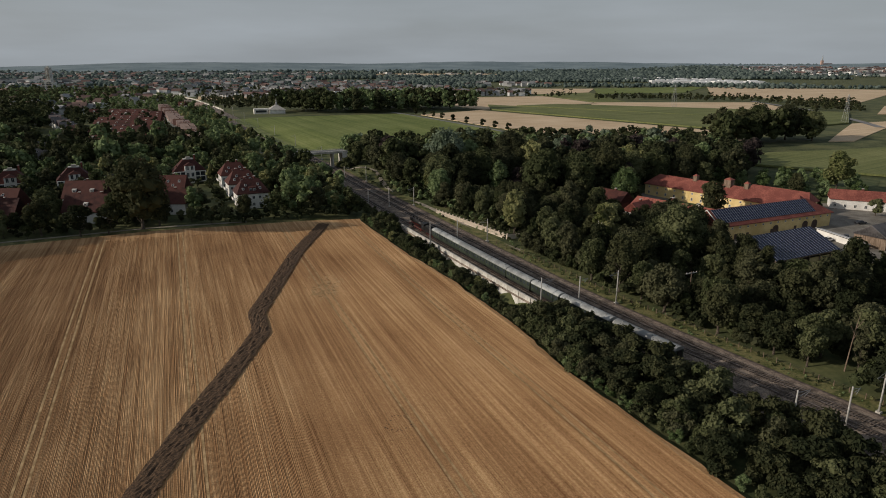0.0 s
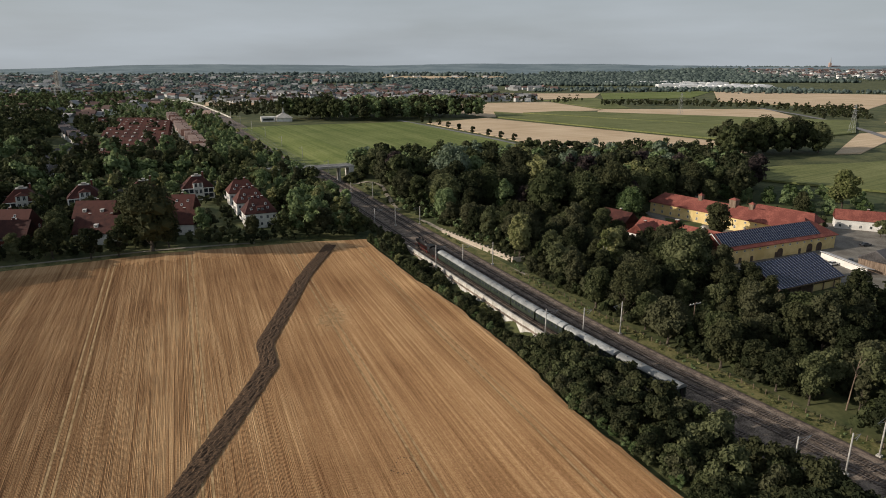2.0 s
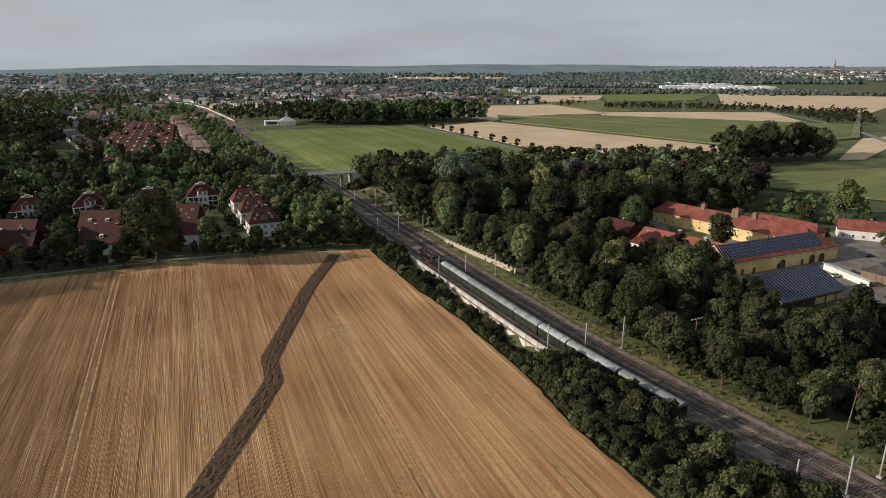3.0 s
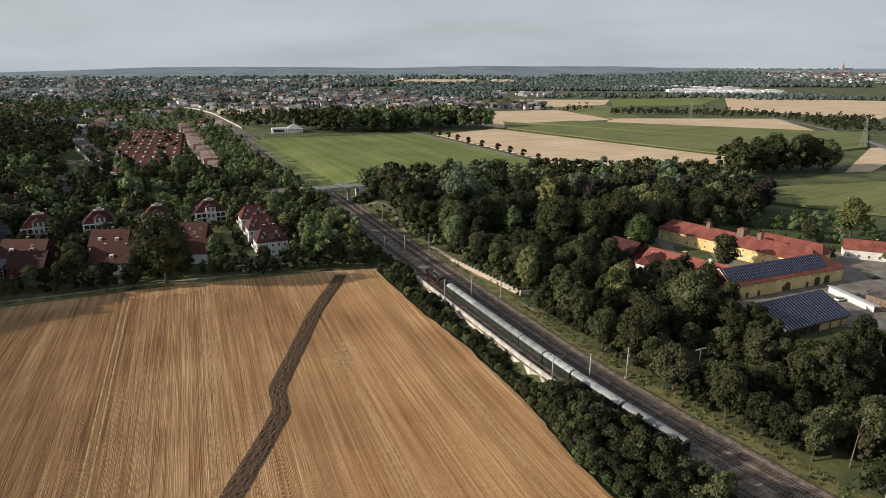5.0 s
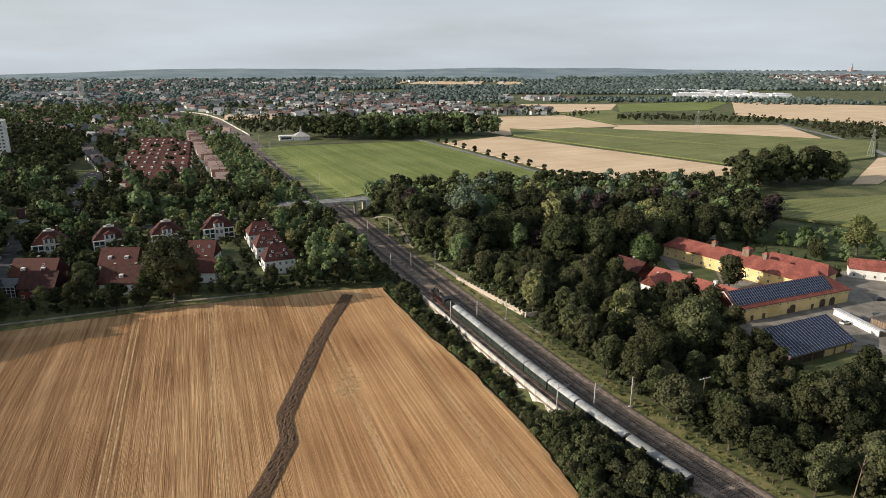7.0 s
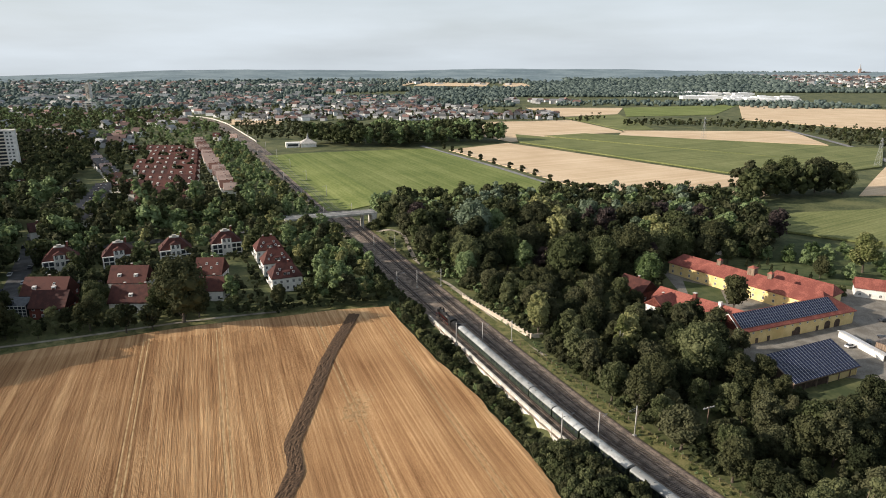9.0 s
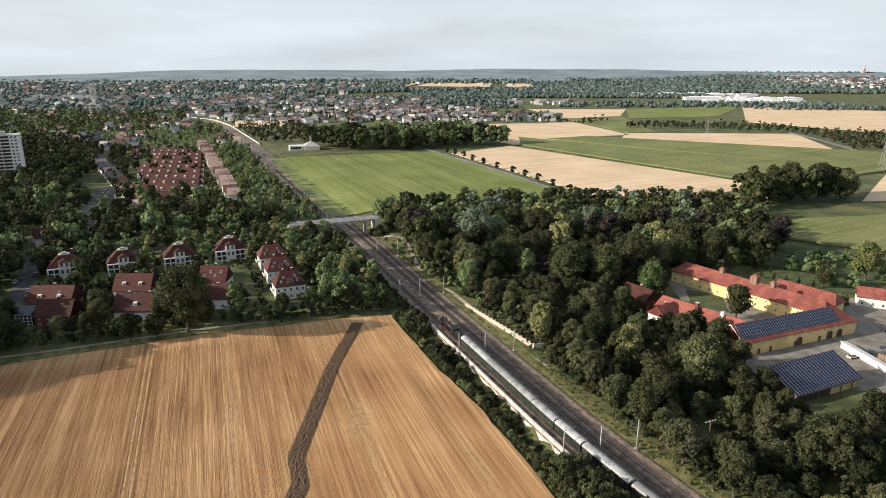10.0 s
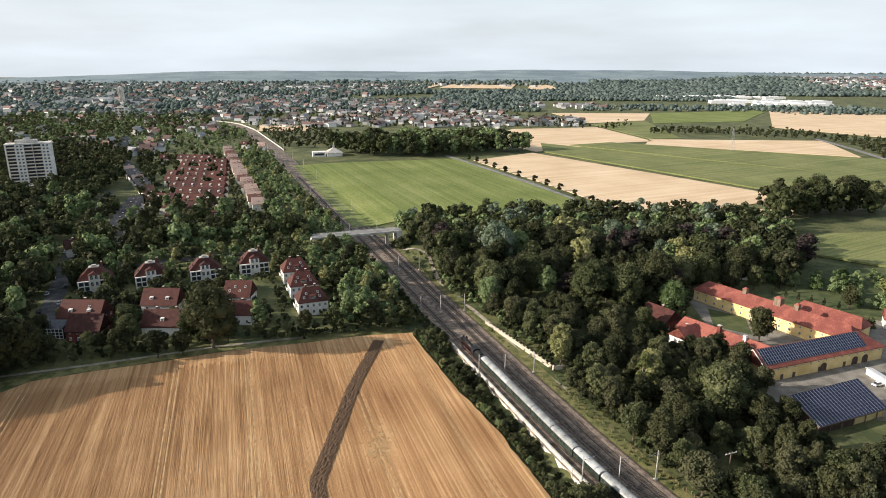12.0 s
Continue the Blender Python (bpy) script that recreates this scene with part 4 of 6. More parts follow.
# glass-roofed pavilion by the green field
pv = thing("pavilion_house", "white flat building with a pointed grey tent roof", "building", at_land(-203, 778, 20))
part("wall", Build().box(-19, -3, -6, 6, -1, 5.5), M["white"], pv, "white block")
part("window_band", Build().box(-17, -5, -6.1, -5.95, 1.5, 4.0), M["glass"], pv)
b = Build()
b.v = [(-3, -10, 4.5), (17, -10, 4.5), (17, 10, 4.5), (-3, 10, 4.5), (5.6, -1.4, 9.5), (8.4, -1.4, 9.5), (8.4, 1.4, 9.5), (5.6, 1.4, 9.5), (7, 0, 17)]
b.f = [(0, 1, 5, 4), (1, 2, 6, 5), (2, 3, 7, 6), (3, 0, 4, 7), (4, 5, 8), (5, 6, 8), (6, 7, 8), (7, 4, 8), (3, 2, 1, 0)]
part("roof", b, M["mast"], pv, "pale grey tent-shaped roof")
part("base", Build().box(-2, 16, -9, 9, -1, 4.6), M["white"], pv)


# ---- the farm ----
def solar_roof(parent, w, d, eave, ridge, side, x0, x1, k0, k1, nx, ny):
    """Rows of solar panels on one slope."""
    slope = math.atan2(ridge - eave, d / 2)
    length = math.hypot(ridge - eave, d / 2)
    cell_w, cell_h = (x1 - x0) / nx, (k1 - k0) * length / ny
    me = Build().box(-cell_w / 2 + 0.16, cell_w / 2 - 0.16, -cell_h / 2 + 0.05, cell_h / 2 - 0.05, 0, 0.05).mesh("solar_panel", M["solar"])
    base = part("panel_frame", Build().box(-(x1 - x0) / 2, (x1 - x0) / 2, -(k1 - k0) * length / 2, (k1 - k0) * length / 2, -0.04, 0.0), M["solar_rail"], parent, "aluminium panel frame",
                at=pose((x0 + x1) / 2, side * d / 2 * (1 - (k0 + k1) / 2), eave + (ridge - eave) * (k0 + k1) / 2 + 0.42, -side * math.degrees(slope), 0, 0))
    for i in range(nx):
        for j in range(ny):
            part("solar_panel", me, None, base, at=pose((i + 0.5) * cell_w - (x1 - x0) / 2, (j + 0.5) * cell_h - (k1 - k0) * length / 2, 0.01))


FARM = "farm buildings round the courtyard"
A1, A2 = Vector((102, 231)), Vector((157, 256))
barn_turn = math.degrees(math.atan2(A2.y - A1.y, A2.x - A1.x))
mid = (A1 + A2) / 2 + Vector((-math.sin(radians(barn_turn)), math.cos(radians(barn_turn)))) * 6.5
barn = thing("solar_barn", "long yellow barn with orange-red tiles and solar panels", "barn", at_land(mid.x, mid.y, barn_turn), FARM)
BW, BD, BE, BR = (A2 - A1).length, 13.0, 6.0, 10.6
part("wall", walls(BW, BD, BE, 0, 1.0), M["yellow"], barn, "yellow rendered wall")
part("gable", Build().prism([(-BD / 2, BE), (BD / 2, BE), (0, BR - 0.05)], -BW / 2, -BW / 2 + 0.4), M["yellow"], barn, "yellow west gable")
part("bargeboard", Build().prism([(-BD / 2 - 0.7, BE - 0.5), (0, BR + 0.02), (0, BR + 0.42), (-BD / 2 - 0.7, BE - 0.1)], -BW / 2 - 0.85, -BW / 2 - 0.68).prism([(0, BR + 0.02), (BD / 2 + 0.7, BE - 0.5), (BD / 2 + 0.7, BE - 0.1), (0, BR + 0.42)], -BW / 2 - 0.85, -BW / 2 - 0.68), M["white"], barn, "white bargeboards")
part("roof", gable_roof(BW, BD, BE, BR, 0.7, 8.0, 0.0), M["roof_orange"], barn, "orange-red tiled roof")
solar_roof(barn, BW, BD, BE, BR, -1, -BW / 2 + 0.6, BW / 2 - 8.6, 0.1, 0.95, 42, 5)
row_of_windows(barn, "s", BW, BD, 4.2, 15, 0.9, 0.8)
for k in (-22, -16, -3, 10):
    part("door", Build().box(k - 0.7, k + 0.7, -BD / 2 - 0.06, -BD / 2 + 0.05, -0.3, 2.2), M["brownwood"], barn, "brown wooden door")
for k in (-1, 15.5, 21):
    arch = Build().box(k - 1.6, k + 1.6, -BD / 2 - 0.05, -BD / 2 + 0.05, -0.3, 2.3)
    for i in range(8):
        a0, a1 = math.pi * i / 8, math.pi * (i + 1) / 8
        arch.add([(k, -BD / 2 - 0.05, 2.3), (k + 1.6 * math.cos(a0), -BD / 2 - 0.05, 2.3 + 1.3 * math.sin(a0)), (k + 1.6 * math.cos(a1), -BD / 2 - 0.05, 2.3 + 1.3 * math.sin(a1))], [(0, 1, 2)])
    part("gate", arch, M["brownwood"], barn, "dark arched barn gate")
for z in (1.0, 4.0):
    row_of_windows(barn, "w", BW, BD, z, 2, 1.0, 1.4)

# the long north wing, from the west end to the barn's far corner
def wing(name, p, q, d, eave, ridge, label, hip=0.0, side=1, wins=16, wall="yellow"):
    p, q = Vector(p), Vector(q)
    t = math.atan2(q.y - p.y, q.x - p.x)
    c = (p + q) / 2 + Vector((-math.sin(t), math.cos(t))) * d / 2 * side
    w = (q - p).length
    h = thing(name, label, "barn", at_land(c.x, c.y, math.degrees(t)), FARM)
    part("wall", walls(w, d, eave, ridge, hip), M[wall], h, "yellow rendered wall" if wall == "yellow" else "")
    part("roof", gable_roof(w, d, eave, ridge, 0.6, hip), M["roof_orange"], h, "orange-red tiled roof")
    if wins:
        row_of_windows(h, "s", w, d, 1.3, wins, 1.0, 1.4)
        row_of_windows(h, "s", w, d, 4.2, wins, 0.9, 0.9)
        row_of_windows(h, "w", w, d, 2.0, 2, 1.0, 1.4)
    return h, w


north, nw = wing("north_wing", (100.5, 318), (146, 258), 11, 6.2, 10.2, "long yellow farm wing with orange-red roof and dormers", 4.5, 1)
for k, r in ((-14, 1.0), (2.5, 1.6), (11, 1.0)):
    dm = part("roof_turret", Build().box(k - r, k + r, -r, r, 9.0, 11.2 + r), M["wood"], north, "square brown wooden roof turret")
    part("turret_cap", Build().add([(k - r - 0.2, -r - 0.2, 11.2 + r), (k + r + 0.2, -r - 0.2, 11.2 + r), (k + r + 0.2, r + 0.2, 11.2 + r), (k - r - 0.2, r + 0.2, 11.2 + r), (k, 0, 12.2 + r)], [(3, 2, 1, 0), (0, 1, 4), (1, 2, 4), (2, 3, 4), (3, 0, 4)]), M["roof_orange"], dm)
back_wing, _ = wing("back_wing", (139, 296), (157, 273), 9, 5.6, 9.0, "rear farm wing with orange-red roof", 2.5, 1, 0)
low, lw = wing("low_wing", (80, 272), (107, 240), 9.5, 4.6, 8.4, "low farm wing with orange-red roof and chimneys", 1.0, 1, 7)
chimney(low, -3, -1.6, 6.5, 10.6, "brick", 0.7)
chimney(low, 8, -1.0, 7.0, 9.8, "white", 0.6)
skylight(low, 12, 0.4, 9.5, 4.6, 8.4)
house_w = plain_house("farmhouse", 76, 284, -52, 14, 10, 5.0, 9.0, "brick", "roof_red", "farmhouse with dark roof half hidden by trees", FARM, floors=1, wins=4)
cross = plain_house("gabled_farmhouse", 82, 264, 38, 11, 8.5, 4.8, 8.2, "white", "roof_orange", "pale gabled annex with orange-red roof", FARM, floors=1, wins=3)

# open shed with solar roof
shed = thing("solar_shed", "dark open shed roofed with solar panels", "shed", at_land(116.3, 206.8, 26.5))
SW, SD, SR = 32.5, 12.0, 8.7
b = Build()
for dz in (0, 0.3):
    b.v += [(-SW / 2, -SD / 2, 3.4 + dz), (SW / 2, -SD / 2, 3.4 + dz), (SW / 2, SD / 2, SR + dz), (-SW / 2, SD / 2, SR + dz)]
b.f = [(3, 2, 1, 0), (4, 5, 6, 7), (0, 1, 5, 4), (1, 2, 6, 5), (2, 3, 7, 6), (3, 0, 4, 7)]
part("roof", b, M["wood"], shed, "dark lean-to roof")
part("side_wall", Build().prism([(-SD / 2 + 0.8, -1), (SD / 2 - 0.6, -1), (SD / 2 - 0.6, SR - 0.1), (-SD / 2 + 0.8, 3.7)], -SW / 2 + 0.5, -SW / 2 + 0.75), M["brownwood"], shed, "dark boarded side wall")
part("front_wall", Build().box(2.0, SW / 2 - 0.8, -SD / 2 + 1.2, -SD / 2 + 1.45, -1, 2.3), M["yellow"], shed, "low yellowish front wall")
part("front_panel", Build().box(-SW / 2 + 0.8, 1.6, -SD / 2 + 1.3, -SD / 2 + 1.5, -1, 3.4), M["brownwood"], shed, "dark boarded front")
part("wall", Build().box(-SW / 2 + 0.5, SW / 2 - 0.5, SD / 2 - 0.6, SD / 2 - 0.2, -1, 8.2).prism([(-SD / 2 + 1, -1), (SD / 2 - 0.6, -1), (SD / 2 - 0.6, 8.0), (-SD / 2 + 1, 3.4)], SW / 2 - 0.7, SW / 2 - 0.4), M["yellow"], shed, "yellowish rear and side wall")
for i in range(6):
    part("post", Build().box(-SW / 2 + 0.6 + i * 5.5, -SW / 2 + 0.9 + i * 5.5, -SD / 2 + 0.6, -SD / 2 + 0.9, -1, 3.5), M["wood"], shed)
cw, ch = (SW - 0.6) / 22, math.hypot(SD, SR - 3.4) / 10
sp = Build().box(-cw / 2 + 0.16, cw / 2 - 0.16, -ch / 2 + 0.03, ch / 2 - 0.03, 0, 0.05).mesh("solar_panel", M["solar"])
fr = part("panel_frame", Build().box(-SW / 2 + 0.3, SW / 2 - 0.3, -ch * 5 + 0.2, ch * 5 - 0.2, -0.03, 0.01), M["solar_rail"], shed, "aluminium panel frame", at=pose(0, 0, (SR + 3.4) / 2 + 0.4, math.degrees(math.atan2(SR - 3.4, SD)), 0, 0))
for i in range(22):
    for j in range(10):
        part("solar_panel", sp, None, fr, at=pose((i + 0.5) * cw - SW / 2 + 0.3, (j + 0.5) * ch - ch * 5, 0.02))

plain_house("hay_barn", 163, 230, 31, 24, 11, 4.5, 8.0, "wood", "roof_grey", "grey-brown wooden barn with pale roof", FARM, floors=0)
yard_wall = thing("yard_shelter", "white-roofed low shelter along the farm yard", "shelter", at_land(147, 231, 101))
part("wall", Build().box(-11, 11, 0.9, 1.2, -1, 2.3), M["white"], yard_wall, "white rendered rear wall")
part("roof", Build().prism([(-1.6, 2.2), (1.5, 2.7), (1.5, 2.85), (-1.6, 2.35)], -11.5, 11.5), M["car_white"], yard_wall, "white sheet roof")
for k in (-10.5, -3.5, 3.5, 10.5):
    part("post", Build().box(k - 0.1, k + 0.1, -1.4, -1.2, -0.5, 2.25), M["wood"], yard_wall)
gatehouse = plain_house("gate_house", 188, 287, -24, 24, 9, 4.6, 8.0, "white", "roof_orange", "white house with orange-red roof beside a drive", floors=1, wins=6)
summer = plain_house("summer_house", 138, 352, -20, 6, 5, 3.0, 4.6, "white", "roof_red", "small white garden house", floors=1, wins=2)
plain_house("cottage", 98, 448, 15, 8, 7, 4.0, 7.0, "white", "roof_grey", "small white cottage among trees", floors=1, wins=2)


# ---- the train ----
def coach(y_mid, length, label):
    """An old passenger coach: body, rounded roof, windows, underframe and bogies."""
    c = thing("passenger_coach", label, "railway coach", along(-4.2, y_mid), "coaches of the train")
    l = length / 2 - 0.35
    part("body", Build().box(-l, l, -1.42, 1.42, 1.0, 3.25), M["coach"], c, "dark green body")
    out = [(1.46 * math.cos(a), 3.2 + 0.85 * math.sin(a)) for a in [math.pi * i / 12 for i in range(13)]]
    part("roof", Build().prism(out, -l - 0.05, l + 0.05), M["coach_roof"], c, "grey rounded roof", smooth=False)
    n = int(length / 1.9)
    for s in (-1, 1):
        for i in range(n):
            x = (i + 0.5) / n * 2 * l - l
            part("window", Build().box(x - 0.5, x + 0.5, s * 1.42 - 0.03, s * 1.42 + 0.03, 2.05, 2.9), M["glass"], c)
        part("sill_band", Build().box(-l, l, s * 1.42 - 0.02, s * 1.42 + 0.02, 1.0, 1.12), M["black"], c)
    part("underframe", Build().box(-l * 0.6, l * 0.6, -1.1, 1.1, 0.45, 1.0), M["black"], c, "black underframe")
    for e in (-1, 1):
        bg = part("bogie", Build().box(e * (l - 2.4) - 1.7, e * (l - 2.4) + 1.7, -1.15, 1.15, 0.35, 0.85), M["black"], c)
        for w in (-1.1, 1.1):
            for s in (-0.75, 0.75):
                part("wheel", Build().tube((e * (l - 2.4) + w, s - 0.07, 0.47), (e * (l - 2.4) + w, s + 0.07, 0.47), 0.46, n=14), M["rail"], bg)
        part("gangway", Build().box(e * l - 0.3, e * l + 0.3, -0.6, 0.6, 1.0, 3.1), M["black"], c)
        part("buffer", Build().tube((e * l, -0.9, 1.05), (e * (l + 0.35), -0.9, 1.05), 0.2, n=8).tube((e * l, 0.9, 1.05), (e * (l + 0.35), 0.9, 1.05), 0.2, n=8), M["black"], c)
    for i in range(int(length / 4)):
        x = (i + 0.5) / int(length / 4) * 2 * l - l
        part("roof_vent", Build().tube((x, 0.35, 4.0), (x, 0.35, 4.25), 0.16, 0.2, n=8), M["coach_roof"], c)
    return c


def locomotive(y_mid):
    """A black steam locomotive with its tender and red running gear; x points forward."""
    c = thing("steam_locomotive", "black steam locomotive with red wheels and tender", "locomotive", along(-4.2, y_mid))
    part("boiler", Build().tube((-1.5, 0, 2.75), (8.2, 0, 2.75), 0.95, n=20), M["black"], c, "black boiler", smooth=True)
    part("smokebox", Build().tube((8.2, 0, 2.75), (10.2, 0, 2.75), 1.0, n=20).tube((10.2, 0, 2.75), (10.4, 0, 2.75), 0.8, 0.5, n=20), M["black"], c)
    part("chimney", Build().tube((9.2, 0, 3.6), (9.2, 0, 4.4), 0.3, 0.36, n=14), M["black"], c)
    for x in (3.0, 5.8):
        part("dome", Build().tube((x, 0, 3.5), (x, 0, 4.1), 0.45, 0.38, n=14).tube((x, 0, 4.1), (x, 0, 4.3), 0.38, 0.12, n=14), M["black"], c)
    part("cab", Build().box(-4.2, -1.5, -1.45, 1.45, 1.3, 3.5), M["black"], c)
    out = [(1.55 * math.cos(a), 3.45 + 0.6 * math.sin(a)) for a in [math.pi * i / 10 for i in range(11)]]
    part("cab_roof", Build().prism(out, -4.5, -1.3), M["black"], c)
    for s in (-1, 1):
        part("cab_window", Build().box(-3.4, -2.3, s * 1.46 - 0.02, s * 1.46 + 0.02, 2.4, 3.1), M["glass"], c)
        part("running_board", Build().box(-1.5, 9.8, s * 1.2 - 0.3, s * 1.2 + 0.3, 1.55, 1.65), M["black"], c)
        part("smoke_deflector", Build().box(8.2, 9.8, s * 1.35 - 0.03, s * 1.35 + 0.03, 2.6, 3.9), M["black"], c)
        for x in (0.2, 2.1, 4.0, 5.9):
            part("driving_wheel", Build().tube((x, s * 0.75 - 0.08, 0.8), (x, s * 0.75 + 0.08, 0.8), 0.78, n=20), M["wheel_red"], c, "red spoked driving wheel")
        part("cylinder", Build().tube((7.6, s * 1.15, 0.95), (9.0, s * 1.15, 0.95), 0.42, n=14), M["black"], c)
        part("side_rod", Build().box(0.1, 8.0, s * 0.92 - 0.05, s * 0.92 + 0.05, 0.7, 0.85), M["rail"], c)
    part("frame", Build().box(-4.2, 10.6, -0.6, 0.6, 0.6, 1.6).box(10.4, 10.8, -1.35, 1.35, 0.8, 1.4), M["wheel_red"], c, "red frame and buffer beam")
    t = part("tender", Build().box(-11.8, -4.7, -1.45, 1.45, 1.1, 3.1), M["black"], c, "black tender")
    part("coal", Build().prism([(-1.2, 3.1), (1.2, 3.1), (0.6, 3.6), (-0.6, 3.55)], -8.5, -5.0), M["tyre"], t, "heap of coal")
    for x in (-10.6, -8.9, -7.5, -5.8):
        for s in (-0.75, 0.75):
            part("tender_wheel", Build().tube((x, s - 0.07, 0.5), (x, s + 0.07, 0.5), 0.5, n=14), M["wheel_red"], t)
    return c


def train(y_tail):
    d = Vector((line_at(200) - line_at(130), 70.0))
    per = 70.0 / d.length
    y = y_tail
    for n, (length, label) in enumerate(((19.5, "dark green passenger coach with grey roof at the tail"), (19.5, "dark green passenger coach with grey rounded roof"),
                            (13.4, "short dark green passenger coach with grey roof"), (13.4, "short dark green passenger coach with grey roof"), (13.4, "short dark green passenger coach with grey roof"),
                            (19.5, "dark green passenger coach with grey rounded roof"), (22.5, "long dark green passenger coach behind the locomotive"))):
        coach(y + length / 2 * per, length, label)
        y += length * per
    locomotive(y + 12.0 * per)


train(132.5)


# ---- trees ----
GOLD = (1 + math.sqrt(5)) / 2
ICO0_V = np.array([(a * p, b * q, 0) for a in (-1, 1) for b in (-1, 1) for p, q in ((1, GOLD),)])
ICO0_V = np.concatenate([ICO0_V, ICO0_V[:, [2, 0, 1]], ICO0_V[:, [1, 2, 0]]]) / math.hypot(1, GOLD)
ICO0_F = []
for i, j, k in itertools.combinations(range(12), 3):
    e = [np.linalg.norm(ICO0_V[p] - ICO0_V[q]) for p, q in ((i, j), (j, k), (i, k))]
    if max(e) < 1.1:
        ICO0_F.append((i, j, k) if np.dot(np.cross(ICO0_V[j] - ICO0_V[i], ICO0_V[k] - ICO0_V[i]), ICO0_V[i]) > 0 else (i, k, j))
ico = bmesh.new()
bmesh.ops.create_icosphere(ico, subdivisions=1, radius=1.0)
ICO1_V = np.array([v.co[:] for v in ico.verts])
ICO1_F = [tuple(v.index for v in f.verts) for f in ico.faces]
ico.free()


def crown_mesh(seed, height, radius, base, lobes, leaves, leaf, shape="round"):
    """A crown of many leaf sprays over overlapping uneven lobes. height: top of the crown; base: its lowest leaves."""
    r = np.random.RandomState(seed)
    mid, half = (height + base) / 2, (height - base) / 2
    cen, rad = [], []
    for i in range(lobes):
        u = r.uniform(-1, 1)
        wide = math.sqrt(max(0.05, 1 - abs(u) ** (2.6 if shape == "round" else 1.6)))
        if shape == "cone":
            wide = 0.55 * (1 - u) + 0.12
        if shape == "column":
            wide = 0.8 * math.sqrt(max(0.05, 1 - abs(u) ** 3))
        a, q = r.uniform(0, 2 * math.pi), math.sqrt(r.uniform(0.05, 1)) * 0.72
        cen.append((math.cos(a) * q * radius * wide, math.sin(a) * q * radius * wide, mid + u * half * 0.78))
        rad.append(radius * r.uniform(0.22, 0.46) * (0.6 if shape in ("cone", "column") else 1.0) * (1.0 - 0.25 * abs(u)))
    cen, rad = np.array(cen), np.array(rad)
    b = Build()
    for c, q in zip(cen, rad):
        v = ICO0_V * q * np.array([0.8, 0.8, 0.74]) * r.uniform(0.75, 1.1, (12, 1)) + c
        b.add(v.tolist(), ICO0_F)
    pick = r.choice(lobes, leaves, p=rad ** 2 / (rad ** 2).sum())
    d = r.normal(size=(leaves, 3))
    d /= np.linalg.norm(d, axis=1)[:, None]
    d[:, 2] = np.where(d[:, 2] < -0.35, -d[:, 2], d[:, 2])
    p = cen[pick] + d * (rad[pick] * r.uniform(0.76, 1.2, leaves))[:, None]
    inside = np.zeros(leaves, bool)
    for c, q in zip(cen, rad):
        inside |= np.linalg.norm(p - c, axis=1) < q * 0.68
    p, d = p[~inside], d[~inside]
    n = len(p)
    nrm = d + r.normal(scale=0.4, size=(n, 3))
    nrm /= np.linalg.norm(nrm, axis=1)[:, None]
    t = np.cross(nrm, r.normal(size=(n, 3)))
    t /= np.linalg.norm(t, axis=1)[:, None]
    s = np.cross(nrm, t)
    k = (leaf * r.uniform(0.55, 1.25, n))[:, None]
    droop = nrm * k * 0.3
    quad = np.stack([p - t * k * 0.9, p - s * k * 0.62 + droop, p + t * k, p + s * k * 0.62 + droop], 1).reshape(-1, 3)
    o = len(b.v)
    b.v.extend(map(tuple, quad.tolist()))
    b.f.extend((o + 4 * i, o + 4 * i + 1, o + 4 * i + 2, o + 4 * i + 3) for i in range(n))
    return b


def trunk_mesh(seed, height, base, radius, thick):
    r = random.Random(seed)
    b = Build()
    top = Vector((r.uniform(-0.4, 0.4), r.uniform(-0.4, 0.4), base + (height - base) * 0.6))
    b.tube((0, 0, -0.6), (0, 0, base * 0.7), thick * 1.25, thick * 0.85, 8).tube((0, 0, base * 0.7), top, thick * 0.85, thick * 0.25, 7)
    for i in range(6):
        a, z = r.uniform(0, 6.28), base * 0.75 + (height - base) * 0.07 * i
        b.tube((0, 0, z), (math.cos(a) * radius * 0.6, math.sin(a) * radius * 0.6, z + (height - base) * 0.28), thick * 0.35, thick * 0.1, 5)
    return b


SHAPES = {  # height, radius, base, lobes, leaves, leaf size, shape
    "broad": (15.0, 5.6, 2.0, 36, 2900, 0.5, "round"),
    "tall": (19.0, 5.0, 2.6, 40, 2900, 0.5, "round"),
    "wide": (14.0, 7.0, 1.6, 44, 3800, 0.54, "round"),
    "grand": (21.0, 8.2, 2.2, 90, 5400, 0.58, "round"),
    "slim": (13.0, 2.9, 1.2, 30, 1900, 0.42, "column"),
    "fir": (15.0, 3.2, 1.0, 34, 1700, 0.45, "cone"),
    "small": (7.0, 2.8, 1.0, 20, 1200, 0.38, "round"),
    "bush": (4.8, 2.6, 0.0, 16, 1300, 0.28, "round"),
}
CROWNS, TRUNKS = {}, {}


